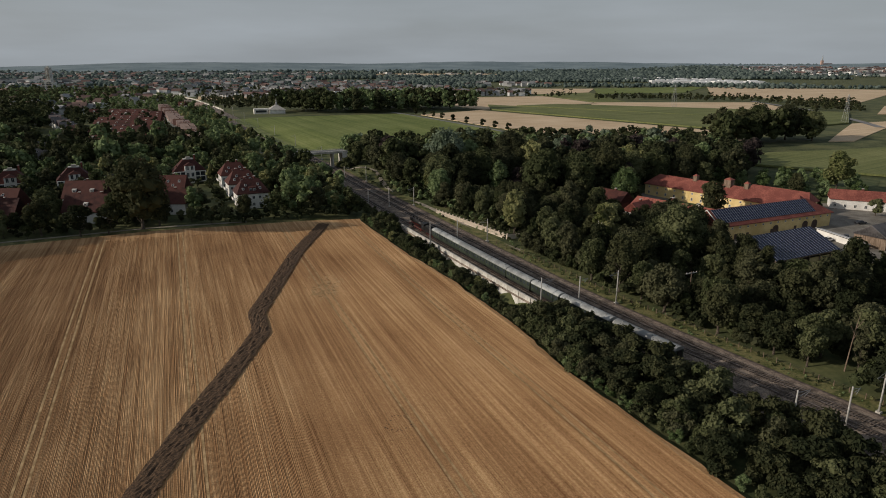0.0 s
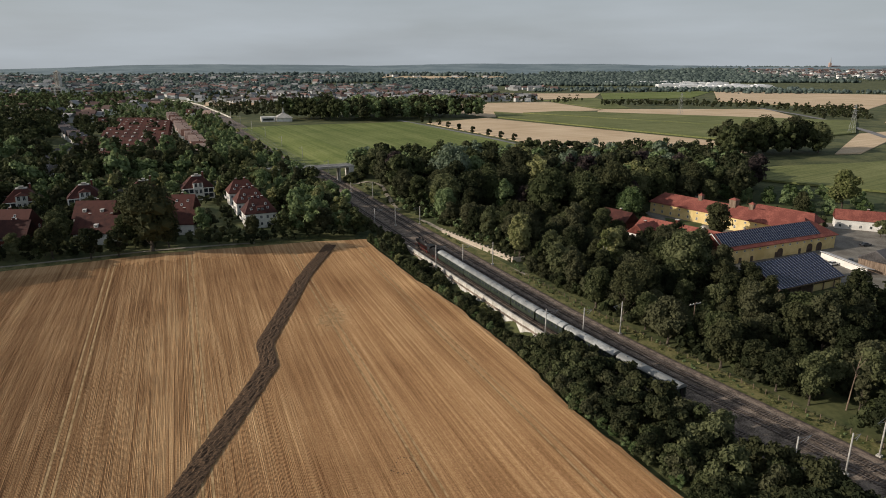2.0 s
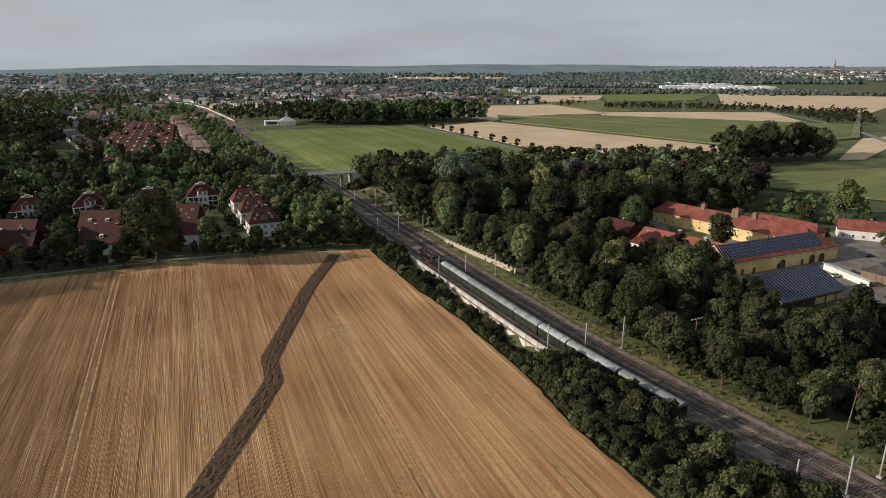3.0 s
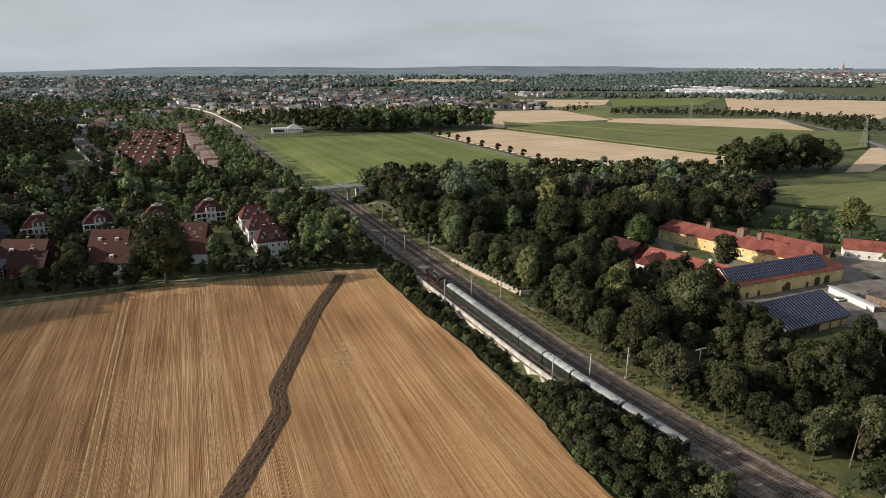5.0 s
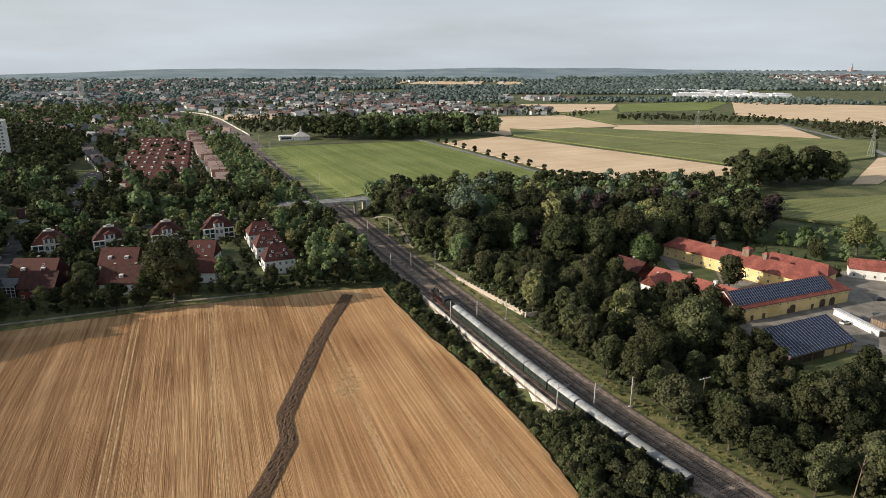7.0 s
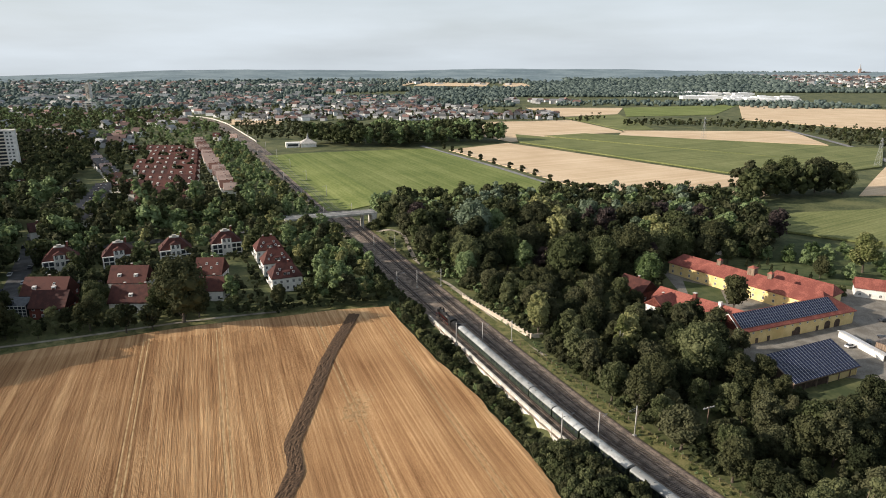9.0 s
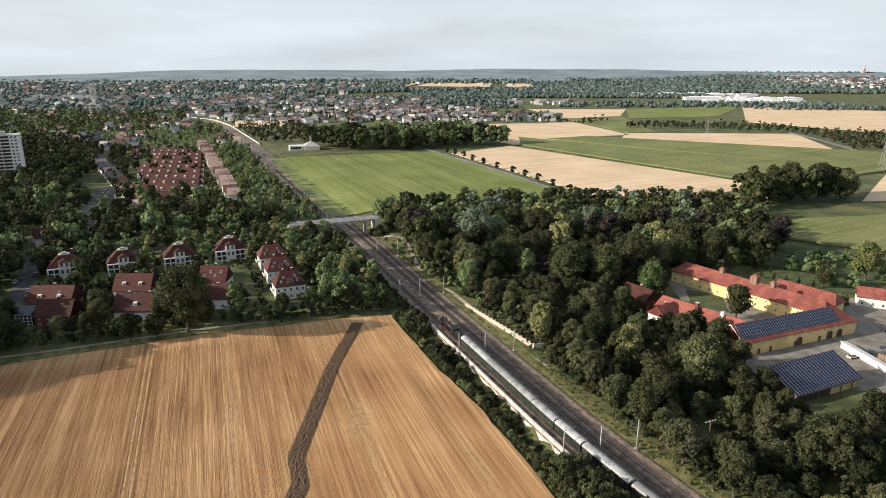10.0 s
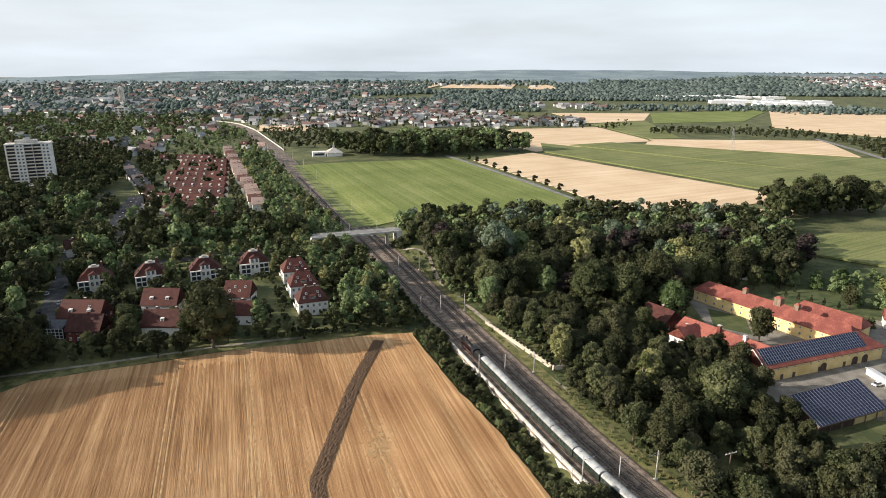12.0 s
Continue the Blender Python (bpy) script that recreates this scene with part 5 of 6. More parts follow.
def tree(kind, leaf, x, y, scale=1.0, label="", name="tree", group="", variant=0, dz=0.0, bark="bark", squash=1.0):
    h, r, base, lobes, leaves, size, shape = SHAPES[kind]
    key = (kind, leaf, variant)
    if key not in CROWNS:
        CROWNS[key] = crown_mesh(hash_of(kind, variant), h, r, base, lobes, leaves, size, shape).mesh("crown", M["leaf_" + leaf])
    if (kind, bark) not in TRUNKS:
        TRUNKS[(kind, bark)] = trunk_mesh(len(kind), h, base, r, 0.05 + r * 0.06).mesh("trunk", M[bark])
    m = at_land(x, y, (x * 37.1 + y * 91.7) % 360, dz) @ Matrix.Diagonal((scale, scale, scale * squash, 1))
    t = thing(name, label or TREE_LABELS[leaf], "tree" if name == "tree" else "bush", m, group)
    part("crown", CROWNS[key], None, t)
    if kind != "bush":
        part("trunk", TRUNKS[(kind, bark)], None, t)
    return t


JOINED = {}  # trees that stand too far off to be told apart singly: leaf colour -> list of placements
SPARSE = {}


def sparse_crown(kind, variant, far):
    """A lighter crown for the joined woods, coarser the farther off: corner array, triangles and quads."""
    key = (kind, variant, far)
    if key not in SPARSE:
        h, r, base, lobes, leaves, size, shape = SHAPES[kind]
        keep, share, grow = ((0.6, 0.26, 1.5), (0.4, 0.1, 2.2), (0.26, 0.045, 2.9), (0.14, 0.016, 3.8))[far]
        if kind == "bush":
            keep, share, grow = 0.4, 0.08, 2.6
        b = crown_mesh(hash_of(kind, variant) + 3, h, r, base, int(lobes * keep), int(leaves * share), size * grow, shape)
        SPARSE[key] = (np.array(b.v), np.array([f for f in b.f if len(f) == 3]), np.array([f for f in b.f if len(f) == 4]))
    return SPARSE[key]


def join_woods(name, label):
    """All joined trees as one thing of kind stuff, one mesh for each leaf colour."""
    top = thing(name, label, "woodland", kind="stuff")
    for leaf, rows in JOINED.items():
        vs, tris, quads, o = [], [], [], 0
        for kind, variant, x, y, z, turn, k in rows:
            v, t, q = sparse_crown(kind, variant, 1 if kind == "bush" or (y < 480 and (y > 380 or x < -130)) else 0 if y < 380 else 3 if y > 760 and x < -330 or y > 1130 else 2)
            c, s = math.cos(turn), math.sin(turn)
            w = v * k
            vs.append(np.stack([w[:, 0] * c - w[:, 1] * s + x, w[:, 0] * s + w[:, 1] * c + y, w[:, 2] + z], 1))
            tris.append(t + o)
            quads.append(q + o)
            o += len(v)
        v, t, q = np.concatenate(vs), np.concatenate(tris), np.concatenate(quads)
        me = bpy.data.meshes.new("crowns")
        me.vertices.add(len(v))
        me.vertices.foreach_set("co", v.astype(np.float32).ravel())
        me.loops.add(t.size + q.size)
        me.loops.foreach_set("vertex_index", np.concatenate([t.ravel(), q.ravel()]).astype(np.int32))
        me.polygons.add(len(t) + len(q))
        me.polygons.foreach_set("loop_start", np.concatenate([np.arange(len(t)) * 3, t.size + np.arange(len(q)) * 4]).astype(np.int32))
        me.update(calc_edges=True)
        me.validate()
        me.materials.append(M["leaf_" + leaf])
        tagged(part("crowns", me, None, top), kind="stuff")
    JOINED.clear()


def hash_of(kind, variant):
    return sum(ord(c) for c in kind) * 7 + variant * 101


TREE_LABELS = {"mid": "leafy green deciduous tree in full summer foliage", "dark": "dense dark green deciduous tree", "light": "yellow-green tree with loose light foliage",
               "copper": "dark copper-leaved beech tree", "silver": "pale silver-green willow tree", "fresh": "bright fresh green leafy tree", "olive": "olive-green deciduous tree in late summer"}


BLOCKED = []  # centre, half sizes and turn of what trees must leave clear


def keep_clear(x, y, w, d, turn):
    BLOCKED.append((x, y, w / 2, d / 2, math.cos(radians(turn)), math.sin(radians(turn))))


for x, y, w, d, t in ((-203, 294, 19, 32, -10), (-178, 301, 19, 32, -7), (-154, 312, 19, 32, -6), (-132, 326, 19, 32, -5), (-106, 319, 20, 20, 26), (-96, 299, 20, 20, 26), (-88, 279, 20, 20, 26), (-98, 272, 9, 18, 20), (-84, 269, 18, 14, 20), (-114, 300, 14, 44, 26),
                      (-179, 256, 20, 14, 4), (-174, 241, 26, 16, 4), (-151, 268, 20, 18, 4), (-140, 248, 19, 16, 4), (-120, 281, 15, 16, 4), (-112.5, 263, 13, 14, 4), (129, 249, 62, 18, 24), (123, 295, 80, 20, -53), (150, 288, 30, 16, -53), (96, 260, 48, 16, -50),
                      (118, 278, 50, 18, -53), (76, 284, 16, 12, -52), (82, 264, 14, 10, 38), (119, 204, 42, 44, 20), (-87, 399, 60, 13, 24), (164, 226, 28, 16, 20), (146, 232, 60, 14, 22), (163, 230, 28, 15, 31), (147, 231, 26, 8, 101), (188, 287, 30, 16, -24), (170, 262, 30, 26, 0), (138, 352, 8, 8, 0), (98, 448, 8, 8, 0),
                      (-405, 538, 44, 34, 30), (-203, 775, 44, 26, 20), (69, 170, 9, 12, 0), (85, 123, 6, 11, 35), (-258, 425, 105, 16, 111), (-232, 415, 20, 8, 0), (-218, 422, 16, 12, 25)):
    keep_clear(x, y, w, d, t)


for r in range(11):
    keep_clear(-200 - (434 + 27 * r - 458) * 0.40 - 30, 434 + 27 * r, 58, 9, 0)
keep_clear(-258, 633, 345, 11, 116)


def free(x, y, pad=1.5):
    for cx, cy, hw, hd, c, s in BLOCKED:
        dx, dy = x - cx, y - cy
        if abs(dx * c + dy * s) < hw + pad and abs(dy * c - dx * s) < hd + pad:
            return False
    return True


def inside(poly, x, y):
    hit, j = False, len(poly) - 1
    for i in range(len(poly)):
        (xi, yi), (xj, yj) = poly[i], poly[j]
        if (yi > y) != (yj > y) and x < (xj - xi) * (y - yi) / (yj - yi) + xi:
            hit = not hit
        j = i
    return hit


PLACED = {}


def wood(poly, gap, kinds, leaves, seed, scale=(0.8, 1.15), pad=2.0, group="", extra=None, joined=lambda x, y: True):
    """Scatter trees through an area, no two closer than gap."""
    r = random.Random(seed)
    x0, x1 = min(p[0] for p in poly), max(p[0] for p in poly)
    y0, y1 = min(p[1] for p in poly), max(p[1] for p in poly)
    tries = int((x1 - x0) * (y1 - y0) / gap ** 2 * 6)
    n = 0
    for _ in range(tries):
        x, y = r.uniform(x0, x1), r.uniform(y0, y1)
        if not inside(poly, x, y) or not free(x, y, pad) or (extra and not extra(x, y)):
            continue
        key = (int(x // 10), int(y // 10))
        close = False
        for i in (-1, 0, 1):
            for j in (-1, 0, 1):
                for px, py in PLACED.get((key[0] + i, key[1] + j), ()):
                    if (px - x) ** 2 + (py - y) ** 2 < gap ** 2:
                        close = True
        if close:
            continue
        PLACED.setdefault(key, []).append((x, y))
        k, leaf, v, q = r.choice(kinds), r.choice(leaves), r.randrange(3), r.uniform(*scale)
        if joined(x, y):
            JOINED.setdefault(leaf, []).append((k, v, x, y, land(x, y), r.uniform(0, 6.28), q))
        else:
            tree(k, leaf, x, y, q, variant=v, group=group, name="bush" if k == "bush" else "tree", label="dense green bush on the railway bank" if k == "bush" else "")
        n += 1
    return n


def clear_of_rail(x, y):
    o = off_line(x, y)
    return o > 16.5 or o < -12.5


def clear_of_street(x, y):
    sx = float(np.interp(y, [236, 258, 292, 326, 379, 436, 540], [-188, -200, -218, -237, -264, -290, -340]))
    return abs(x - sx) > 8 and clear_of_rail(x, y)


# named single trees first
def single(*args, **kw):
    PLACED.setdefault((int(args[2] // 10), int(args[3] // 10)), []).append((args[2], args[3]))
    tree(*args, **kw)


single("grand", "dark", -113.5, 238, 1.3, "large spreading dark green tree at the edge of the wheat")
single("small", "dark", -131, 226.5, 1.7, "small round dark tree beside the field path", variant=1)
single("small", "dark", -122.5, 230, 1.5, "small round dark tree beside the field path")
single("tall", "silver", 96, 372, 0.85)
single("broad", "silver", 84, 366, 0.8)
single("slim", "light", 54, 217.5, 1.4, "slender yellow-green birch in front of dark woodland", bark="birch")
single("tall", "light", 57.5, 220, 0.95, "slender yellow-green birch in front of dark woodland", bark="birch")
single("grand", "silver", 2, 360, 1.3, "tall pale grey-green poplar above the wood")
single("broad", "silver", 74, 398, 1.3, "wide pale silver willow at the edge of the field")
single("grand", "olive", 38, 366, 1.2, variant=1)
single("grand", "mid", 46, 300, 1.2, "large round green tree rising above the wood", variant=2)
single("grand", "dark", 80, 316, 1.2, variant=1)
single("tall", "light", 27, 238, 1.0, "slender light green tree behind the cream fence", variant=1)
single("broad", "fresh", -2, 298, 1.1, "round fresh green tree behind the railway path", variant=1)
single("broad", "light", 198, 322, 1.4, "yellow-green tree on the farm lawn")
single("broad", "dark", 114, 269, 1.1, "dark round courtyard tree", variant=1)
single("small", "mid", 167, 284, 0.95, "small green tree beside the farm drive")
single("grand", "mid", 77, 203, 1.0, "large round green tree in front of the farm", variant=2)
single("broad", "mid", 74, 212, 1.0, variant=1)
for x, y, k in ((-54, 412, 0.9), (-46, 403, 0.8), (-49, 420, 1.1), (-36, 398, 0.85), (-40, 411, 1.1)):
    single("broad", "mid", x, y, k, "dense green tree beside the bridge", variant=1)
single("grand", "mid", 246, 512, 1.35)
single("grand", "olive", 270, 516, 1.3, variant=1)
single("grand", "mid", 288, 510, 1.1, variant=2)
single("grand", "dark", 226, 502, 1.15, variant=2)
for x, y in ((-36, 750), (-26, 732), (-16, 715), (-6, 689), (5, 664), (18, 637), (32, 611), (42, 591), (52, 572), (62, 545), (73, 522), (84, 508)):
    single("small", "dark", x + 5, y + 2, 1.05, "young dark roadside tree", group="young trees along the country road")

wood([(52, 150), (84, 100), (170, 90), (240, 160), (190, 200), (144, 200), (100, 196), (98, 240), (76, 256), (70, 290), (30, 300), (-9, 304), (3, 285), (14, 266), (27, 244), (33, 226), (40, 208)], 6.2, ["broad", "tall", "broad", "wide", "slim"], ["mid", "olive", "dark", "olive", "mid", "dark", "dark", "dark", "olive", "dark"], 1, (0.58, 0.95), extra=clear_of_rail, joined=lambda x, y: x > 118 + (y - 150) * 0.5 and y < 200)
wood([(-37, 372), (-30, 348), (-19, 322), (-7, 302), (30, 280), (70, 285), (92, 300), (100, 330), (150, 330), (182, 380), (184, 402), (100, 402), (-42, 400)], 9.6, ["grand", "grand", "tall", "broad"], ["mid", "dark", "olive", "dark", "fresh", "mid", "mid", "dark", "light", "olive", "copper", "mid"], 2, (0.75, 1.12), extra=clear_of_rail, joined=lambda x, y: y > 345)
wood([(-58, 404), (-42, 400), (184, 402), (198, 440), (200, 478), (150, 480), (80, 490), (-2, 474), (-50, 452), (-66, 434)], 7.6, ["broad", "wide", "broad"], ["mid", "olive", "dark", "fresh", "mid", "silver"], 22, (0.75, 1.15), extra=clear_of_rail)
wood([(195, 470), (240, 490), (300, 505), (295, 525), (260, 530), (205, 515)], 9.0, ["grand", "grand", "tall"], ["dark", "mid", "olive"], 3, (0.9, 1.25))
wood([(-112, 262), (-76, 262), (-50, 270), (-36, 272), (-54, 312), (-76, 356), (-90, 366), (-122, 356), (-110, 322), (-72, 300), (-74, 276), (-108, 268)], 5.4, ["broad", "tall", "slim", "broad"], ["mid", "fresh", "fresh", "olive", "mid", "light"], 4, (0.7, 1.05), extra=clear_of_rail)
wood([(-196, 205), (-150, 222), (-112, 241), (-80, 256), (-84, 268), (-130, 262), (-170, 240), (-200, 226)], 4.6, ["small", "broad", "small"], ["dark", "mid"], 5, (0.55, 0.95), joined=lambda x, y: False, extra=lambda x, y: y > np.interp(x, [p[0] for p in FAR_EDGE], [p[1] for p in FAR_EDGE]) + 9)
wood([(-260, 225), (-196, 212), (-200, 290), (-230, 340), (-120, 400), (-190, 440), (-300, 460), (-420, 500), (-420, 330)], 9.0, ["broad", "wide", "tall"], ["mid", "fresh", "dark", "olive", "mid"], 6, (0.9, 1.35), extra=clear_of_street)
wood([(-212, 286), (-110, 296), (-112, 345), (-96, 400), (-190, 440), (-236, 360)], 6.2, ["broad", "small", "broad", "tall"], ["fresh", "olive", "fresh", "mid", "light"], 7, (0.5, 0.85), extra=clear_of_street)
wood([(-88, 398), (-102, 420), (-178, 560), (-292, 800), (-322, 790), (-200, 520), (-172, 458), (-120, 404)], 7.0, ["broad", "small", "tall"], ["fresh", "mid", "light", "fresh"], 8, (0.6, 0.9), extra=clear_of_rail)
wood([(-190, 450), (-205, 470), (-330, 760), (-420, 740), (-300, 520), (-260, 450)], 7.5, ["broad", "small"], ["dark", "mid"], 9, (0.55, 0.85), extra=lambda x, y: clear_of_rail(x, y))
wood([(-300, 470), (-420, 720), (-520, 820), (-620, 700), (-480, 480), (-420, 440)], 7.6, ["broad", "wide", "tall"], ["dark", "mid"], 10, (0.8, 1.15), extra=clear_of_street)
wood([(-200, 782), (-92, 772), (42, 828), (42, 850), (-20, 905), (-200, 860)], 9.5, ["grand", "tall"], ["dark", "mid", "fresh"], 11, (0.95, 1.3), extra=clear_of_rail)

# scrub on the railway bank and garden hedges behind the farm
wood([(-44, 372), (-30, 330), (-12, 302), (4, 276), (20, 246), (30, 226), (20, 226), (-4, 262), (-24, 300), (-48, 350)], 2.6, ["bush"], ["fresh", "light", "fresh", "mid"], 16, (0.18, 0.42), 0.5, extra=lambda x, y: off_line(x, y) > 12.5 and abs(x - np.interp(y, [229, 243, 272, 300, 318, 358, 382], [22, 14.5, 3, -11, -24, -35, -40])) > 2.2)
for x, y in ((143, 328), (147.5, 324), (152, 320), (156.5, 316.5), (161, 313), (166, 309), (149, 336), (155, 331)):
    single("fir", "dark", x, y, 0.34, "small dark conical garden tree", group="garden conifers")
for x, y, k in ((150, 346, 1.5), (158, 342, 1.2), (168, 337, 1.1), (176, 333, 1.3), (184, 328, 1.0), (172, 345, 1.2), (182, 342, 1.4), (192, 345, 1.2), (202, 338, 1.3), (212, 332, 1.2), (190, 356, 1.0), (205, 352, 1.1), (178, 316, 1.0), (186, 312, 1.2), (206, 316, 1.1)):
    single("bush", "fresh", x, y, k * 1.35, "rounded green garden shrub behind the farm", "bush")
single("broad", "dark", 172, 312, 0.8, "dark purple-green tree in the farm garden", variant=2)
single("small", "silver", 163, 352, 0.9, "pale silver shrub in the garden")
for x, y in ((188, 264), (194, 258), (200, 268), (186, 272)):
    single("small", "mid", x, y, 1.1, "small green tree beside the farm drive")

wood([(-208, 232), (-160, 240), (-100, 262), (-106, 300), (-160, 312), (-215, 300)], 5.0, ["small", "broad"], ["dark", "mid"], 15, (0.5, 0.8), 1.0, extra=clear_of_street, joined=lambda x, y: y > 262)

# undergrowth: below the woodland by the railway, and along the field path
wood([(46, 186), (56, 150), (84, 100), (170, 90), (200, 150), (150, 198), (100, 198), (96, 236), (70, 262), (40, 250), (34, 226)], 3.6, ["bush"], ["dark", "mid", "olive"], 33, (0.9, 1.4), 1.0, extra=clear_of_rail)
wood([(-206, 200), (-150, 216), (-112, 236), (-60, 258), (-34, 264), (-44, 300), (-76, 280), (-112, 262), (-150, 246), (-206, 226)], 3.4, ["bush"], ["dark", "mid", "dark"], 34, (0.6, 1.1), 0.3, extra=lambda x, y: off_line(x, y) < -11 and (x > -95 and y > np.interp(x, [p[0] for p in FAR_EDGE], [p[1] for p in FAR_EDGE]) + 4 or y > np.interp(x, [p[0] for p in FAR_EDGE], [p[1] for p in FAR_EDGE]) + 12))
wood([(-215, 240), (-110, 262), (-60, 275), (-70, 310), (-110, 345), (-215, 320)], 3.2, ["bush", "bush", "small"], ["dark", "mid", "olive"], 35, (0.4, 0.8), -2.0, extra=clear_of_street)
wood([(-40, 392), (-38, 360), (-26, 322), (-14, 302), (-2, 284), (10, 262), (22, 240), (40, 252), (30, 292), (2, 330), (-20, 380), (-20, 396)], 2.3, ["bush"], ["mid", "dark", "fresh"], 36, (0.6, 1.15), 0.3, extra=lambda x, y: x > np.interp(y, [229, 243, 272, 300, 318, 358, 382], [22, 14.5, 3, -11, -24, -35, -40]) + 3.4)
wood([(-520, 780), (-340, 780), (-380, 980), (-470, 1120), (-560, 1000)], 8.5, ["broad", "small"], ["mid", "fresh", "fresh"], 49, (0.55, 0.9), extra=clear_of_rail)
wood([(-194, 470), (-184, 470), (-326, 760), (-338, 760)], 4.5, ["small", "bush"], ["dark", "mid", "olive"], 50, (0.4, 0.7), 0.2)
wood([(56, 320), (66, 300), (78, 266), (90, 262), (88, 290), (104, 330), (112, 384), (98, 384), (78, 330)], 3.4, ["bush", "bush", "small"], ["dark", "mid", "olive"], 51, (0.6, 1.0), 0.4)
for x, y, k in ((-61, 401, 1.5), (-58, 404, 1.7), (-64, 402.5, 1.1), (-55, 401, 1.3), (-59, 397, 0.9), (-54, 406, 1.6)):
    single("bush", "mid", x, y, k, "dense green bush below the bridge end", "bush", variant=1)
wood([(92, 178), (150, 168), (196, 172), (196, 188), (150, 196), (128, 200), (108, 192), (94, 198)], 3.2, ["bush", "small"], ["dark", "mid", "olive"], 52, (0.6, 0.95), 0.6)
# left end of the field, and belts of trees between the far fields
wood([(-206, 196), (-172, 206), (-150, 218), (-128, 229), (-140, 250), (-215, 242)], 6.2, ["broad", "broad", "small"], ["dark", "mid"], 31, (0.7, 1.0), extra=lambda x, y: y > np.interp(x, [p[0] for p in FAR_EDGE], [p[1] for p in FAR_EDGE]) + 8, joined=lambda x, y: False)
wood([(-176, 198), (-200, 150), (-214, 120), (-226, 120), (-206, 160), (-186, 202)], 7.0, ["broad", "tall"], ["dark", "mid"], 32, (0.8, 1.05))
wood([(-262, 118), (-190, 186), (-176, 214), (-215, 236), (-300, 200)], 5.0, ["grand", "tall"], ["dark", "dark", "mid"], 53, (1.1, 1.35), extra=lambda x, y: x < np.interp(y, [p[1] for p in LEFT_EDGE], [p[0] for p in LEFT_EDGE]) - 6)
wood([(-46, 334), (-60, 334), (-44, 282), (-34, 262), (-8, 222), (4, 222)], 2.4, ["bush"], ["mid", "dark", "olive"], 54, (0.45, 0.8), 0.3, extra=lambda x, y: -13.5 < off_line(x, y) < -9.9 and y > 256, joined=lambda x, y: False)
wood([(18, 222), (26, 226), (62, 160), (100, 96), (92, 94), (54, 152)], 1.7, ["bush"], ["light", "fresh", "mid"], 55, (0.12, 0.3), 0.2, extra=lambda x, y: 12.2 < off_line(x, y) < 16.4)
FAR_WOOD = dict(gap=10.0, kinds=["broad", "tall", "wide"], leaves=["dark", "mid", "olive"], scale=(0.38, 0.7))
wood([(-950, 760), (-440, 760), (-460, 1000), (-560, 1290), (-950, 1290)], 11.5, ["broad", "tall", "wide"], ["fresh", "mid", "mid"], 47, (0.7, 1.1), extra=clear_of_rail)
wood([(-430, 1120), (160, 1130), (150, 1320), (-300, 1480), (-600, 1450)], 17.0, ["broad", "small", "broad"], ["dark", "mid"], 48, (0.5, 0.9), extra=clear_of_rail)
for x, y, k in ((-181, 204, 1.15), (-188, 191, 1.1), (-177, 214, 0.95), (-193, 214, 1.1), (-197, 176, 1.1)):
    single("grand", "dark", x, y, k, "tall dark tree at the corner of the wheat")
wood([(-330, 850), (-215, 850), (-205, 900), (-300, 1110), (-430, 1060)], seed=41, extra=clear_of_rail, **FAR_WOOD)
wood([(244, 1060), (400, 1060), (400, 1110), (290, 1150), (244, 1100)], seed=42, **FAR_WOOD)
wood([(385, 1020), (480, 1000), (500, 1060), (400, 1120)], seed=43, **FAR_WOOD)
wood([(455, 800), (500, 780), (560, 900), (600, 980), (480, 1010), (470, 900)], seed=44, **FAR_WOOD)
wood([(500, 720), (560, 700), (700, 830), (680, 850), (540, 770)], seed=45, **FAR_WOOD)
wood([(170, 1150), (190, 1120), (240, 1200), (230, 1220)], seed=46, **FAR_WOOD)

# bushes between wheat and wall
def bush_row():
    r = random.Random(12)
    y = 62.0
    while y < 266:
        x0 = edge_x(y) + 0.7
        x1 = line_at(y) - 10.5 / 0.885
        wide = x1 - x0
        big = y < 158
        gap = 166 < y < 184 or 201 < y < 214 or 238 < y < 250
        for k in range(3 if big else 2):
            x = x0 + wide * (k + r.uniform(0.2, 0.9)) / (3 if big else 2)
            q = r.uniform(1.4, 1.95) if big else r.uniform(0.6, 0.9) if k == 0 else r.uniform(0.8, 1.15)
            if gap and not big:
                q = r.uniform(0.42, 0.62)
            if big and k == 0:
                q *= 0.75
            tree("bush", r.choice(("mid", "dark", "dark", "olive", "light" if r.random() < 0.15 else "mid")), x, y + r.uniform(-1, 1), q, "dense green bush between wheat and railway", "bush", "hedge beside the railway", r.randrange(3))
        tree("bush", r.choice(("mid", "fresh", "dark")), x0 + r.uniform(0.6, 1.4), y + 1.4, r.uniform(0.45, 0.7), "low green bush at the wheat edge", "bush", "hedge beside the railway", r.randrange(3))
        y += 3.4 if big else 2.9


bush_row()
wood([(-60, 395), (-40, 372), (-30, 340), (-22, 322), (-36, 322), (-52, 352), (-66, 384)], 3.4, ["bush"], ["mid", "light", "mid"], 13, (0.35, 0.7), extra=lambda x, y: off_line(x, y) > 13)
wood([(20, 226), (30, 240), (50, 205), (70, 160), (104, 100), (88, 96), (50, 158), (30, 204)], 2.7, ["bush"], ["olive", "dark", "mid", "dark"], 14, (0.75, 1.3), extra=lambda x, y: off_line(x, y) > 16.6, joined=lambda x, y: False)
join_woods("woodland", "dense mixed green woodland and garden trees in summer leaf")


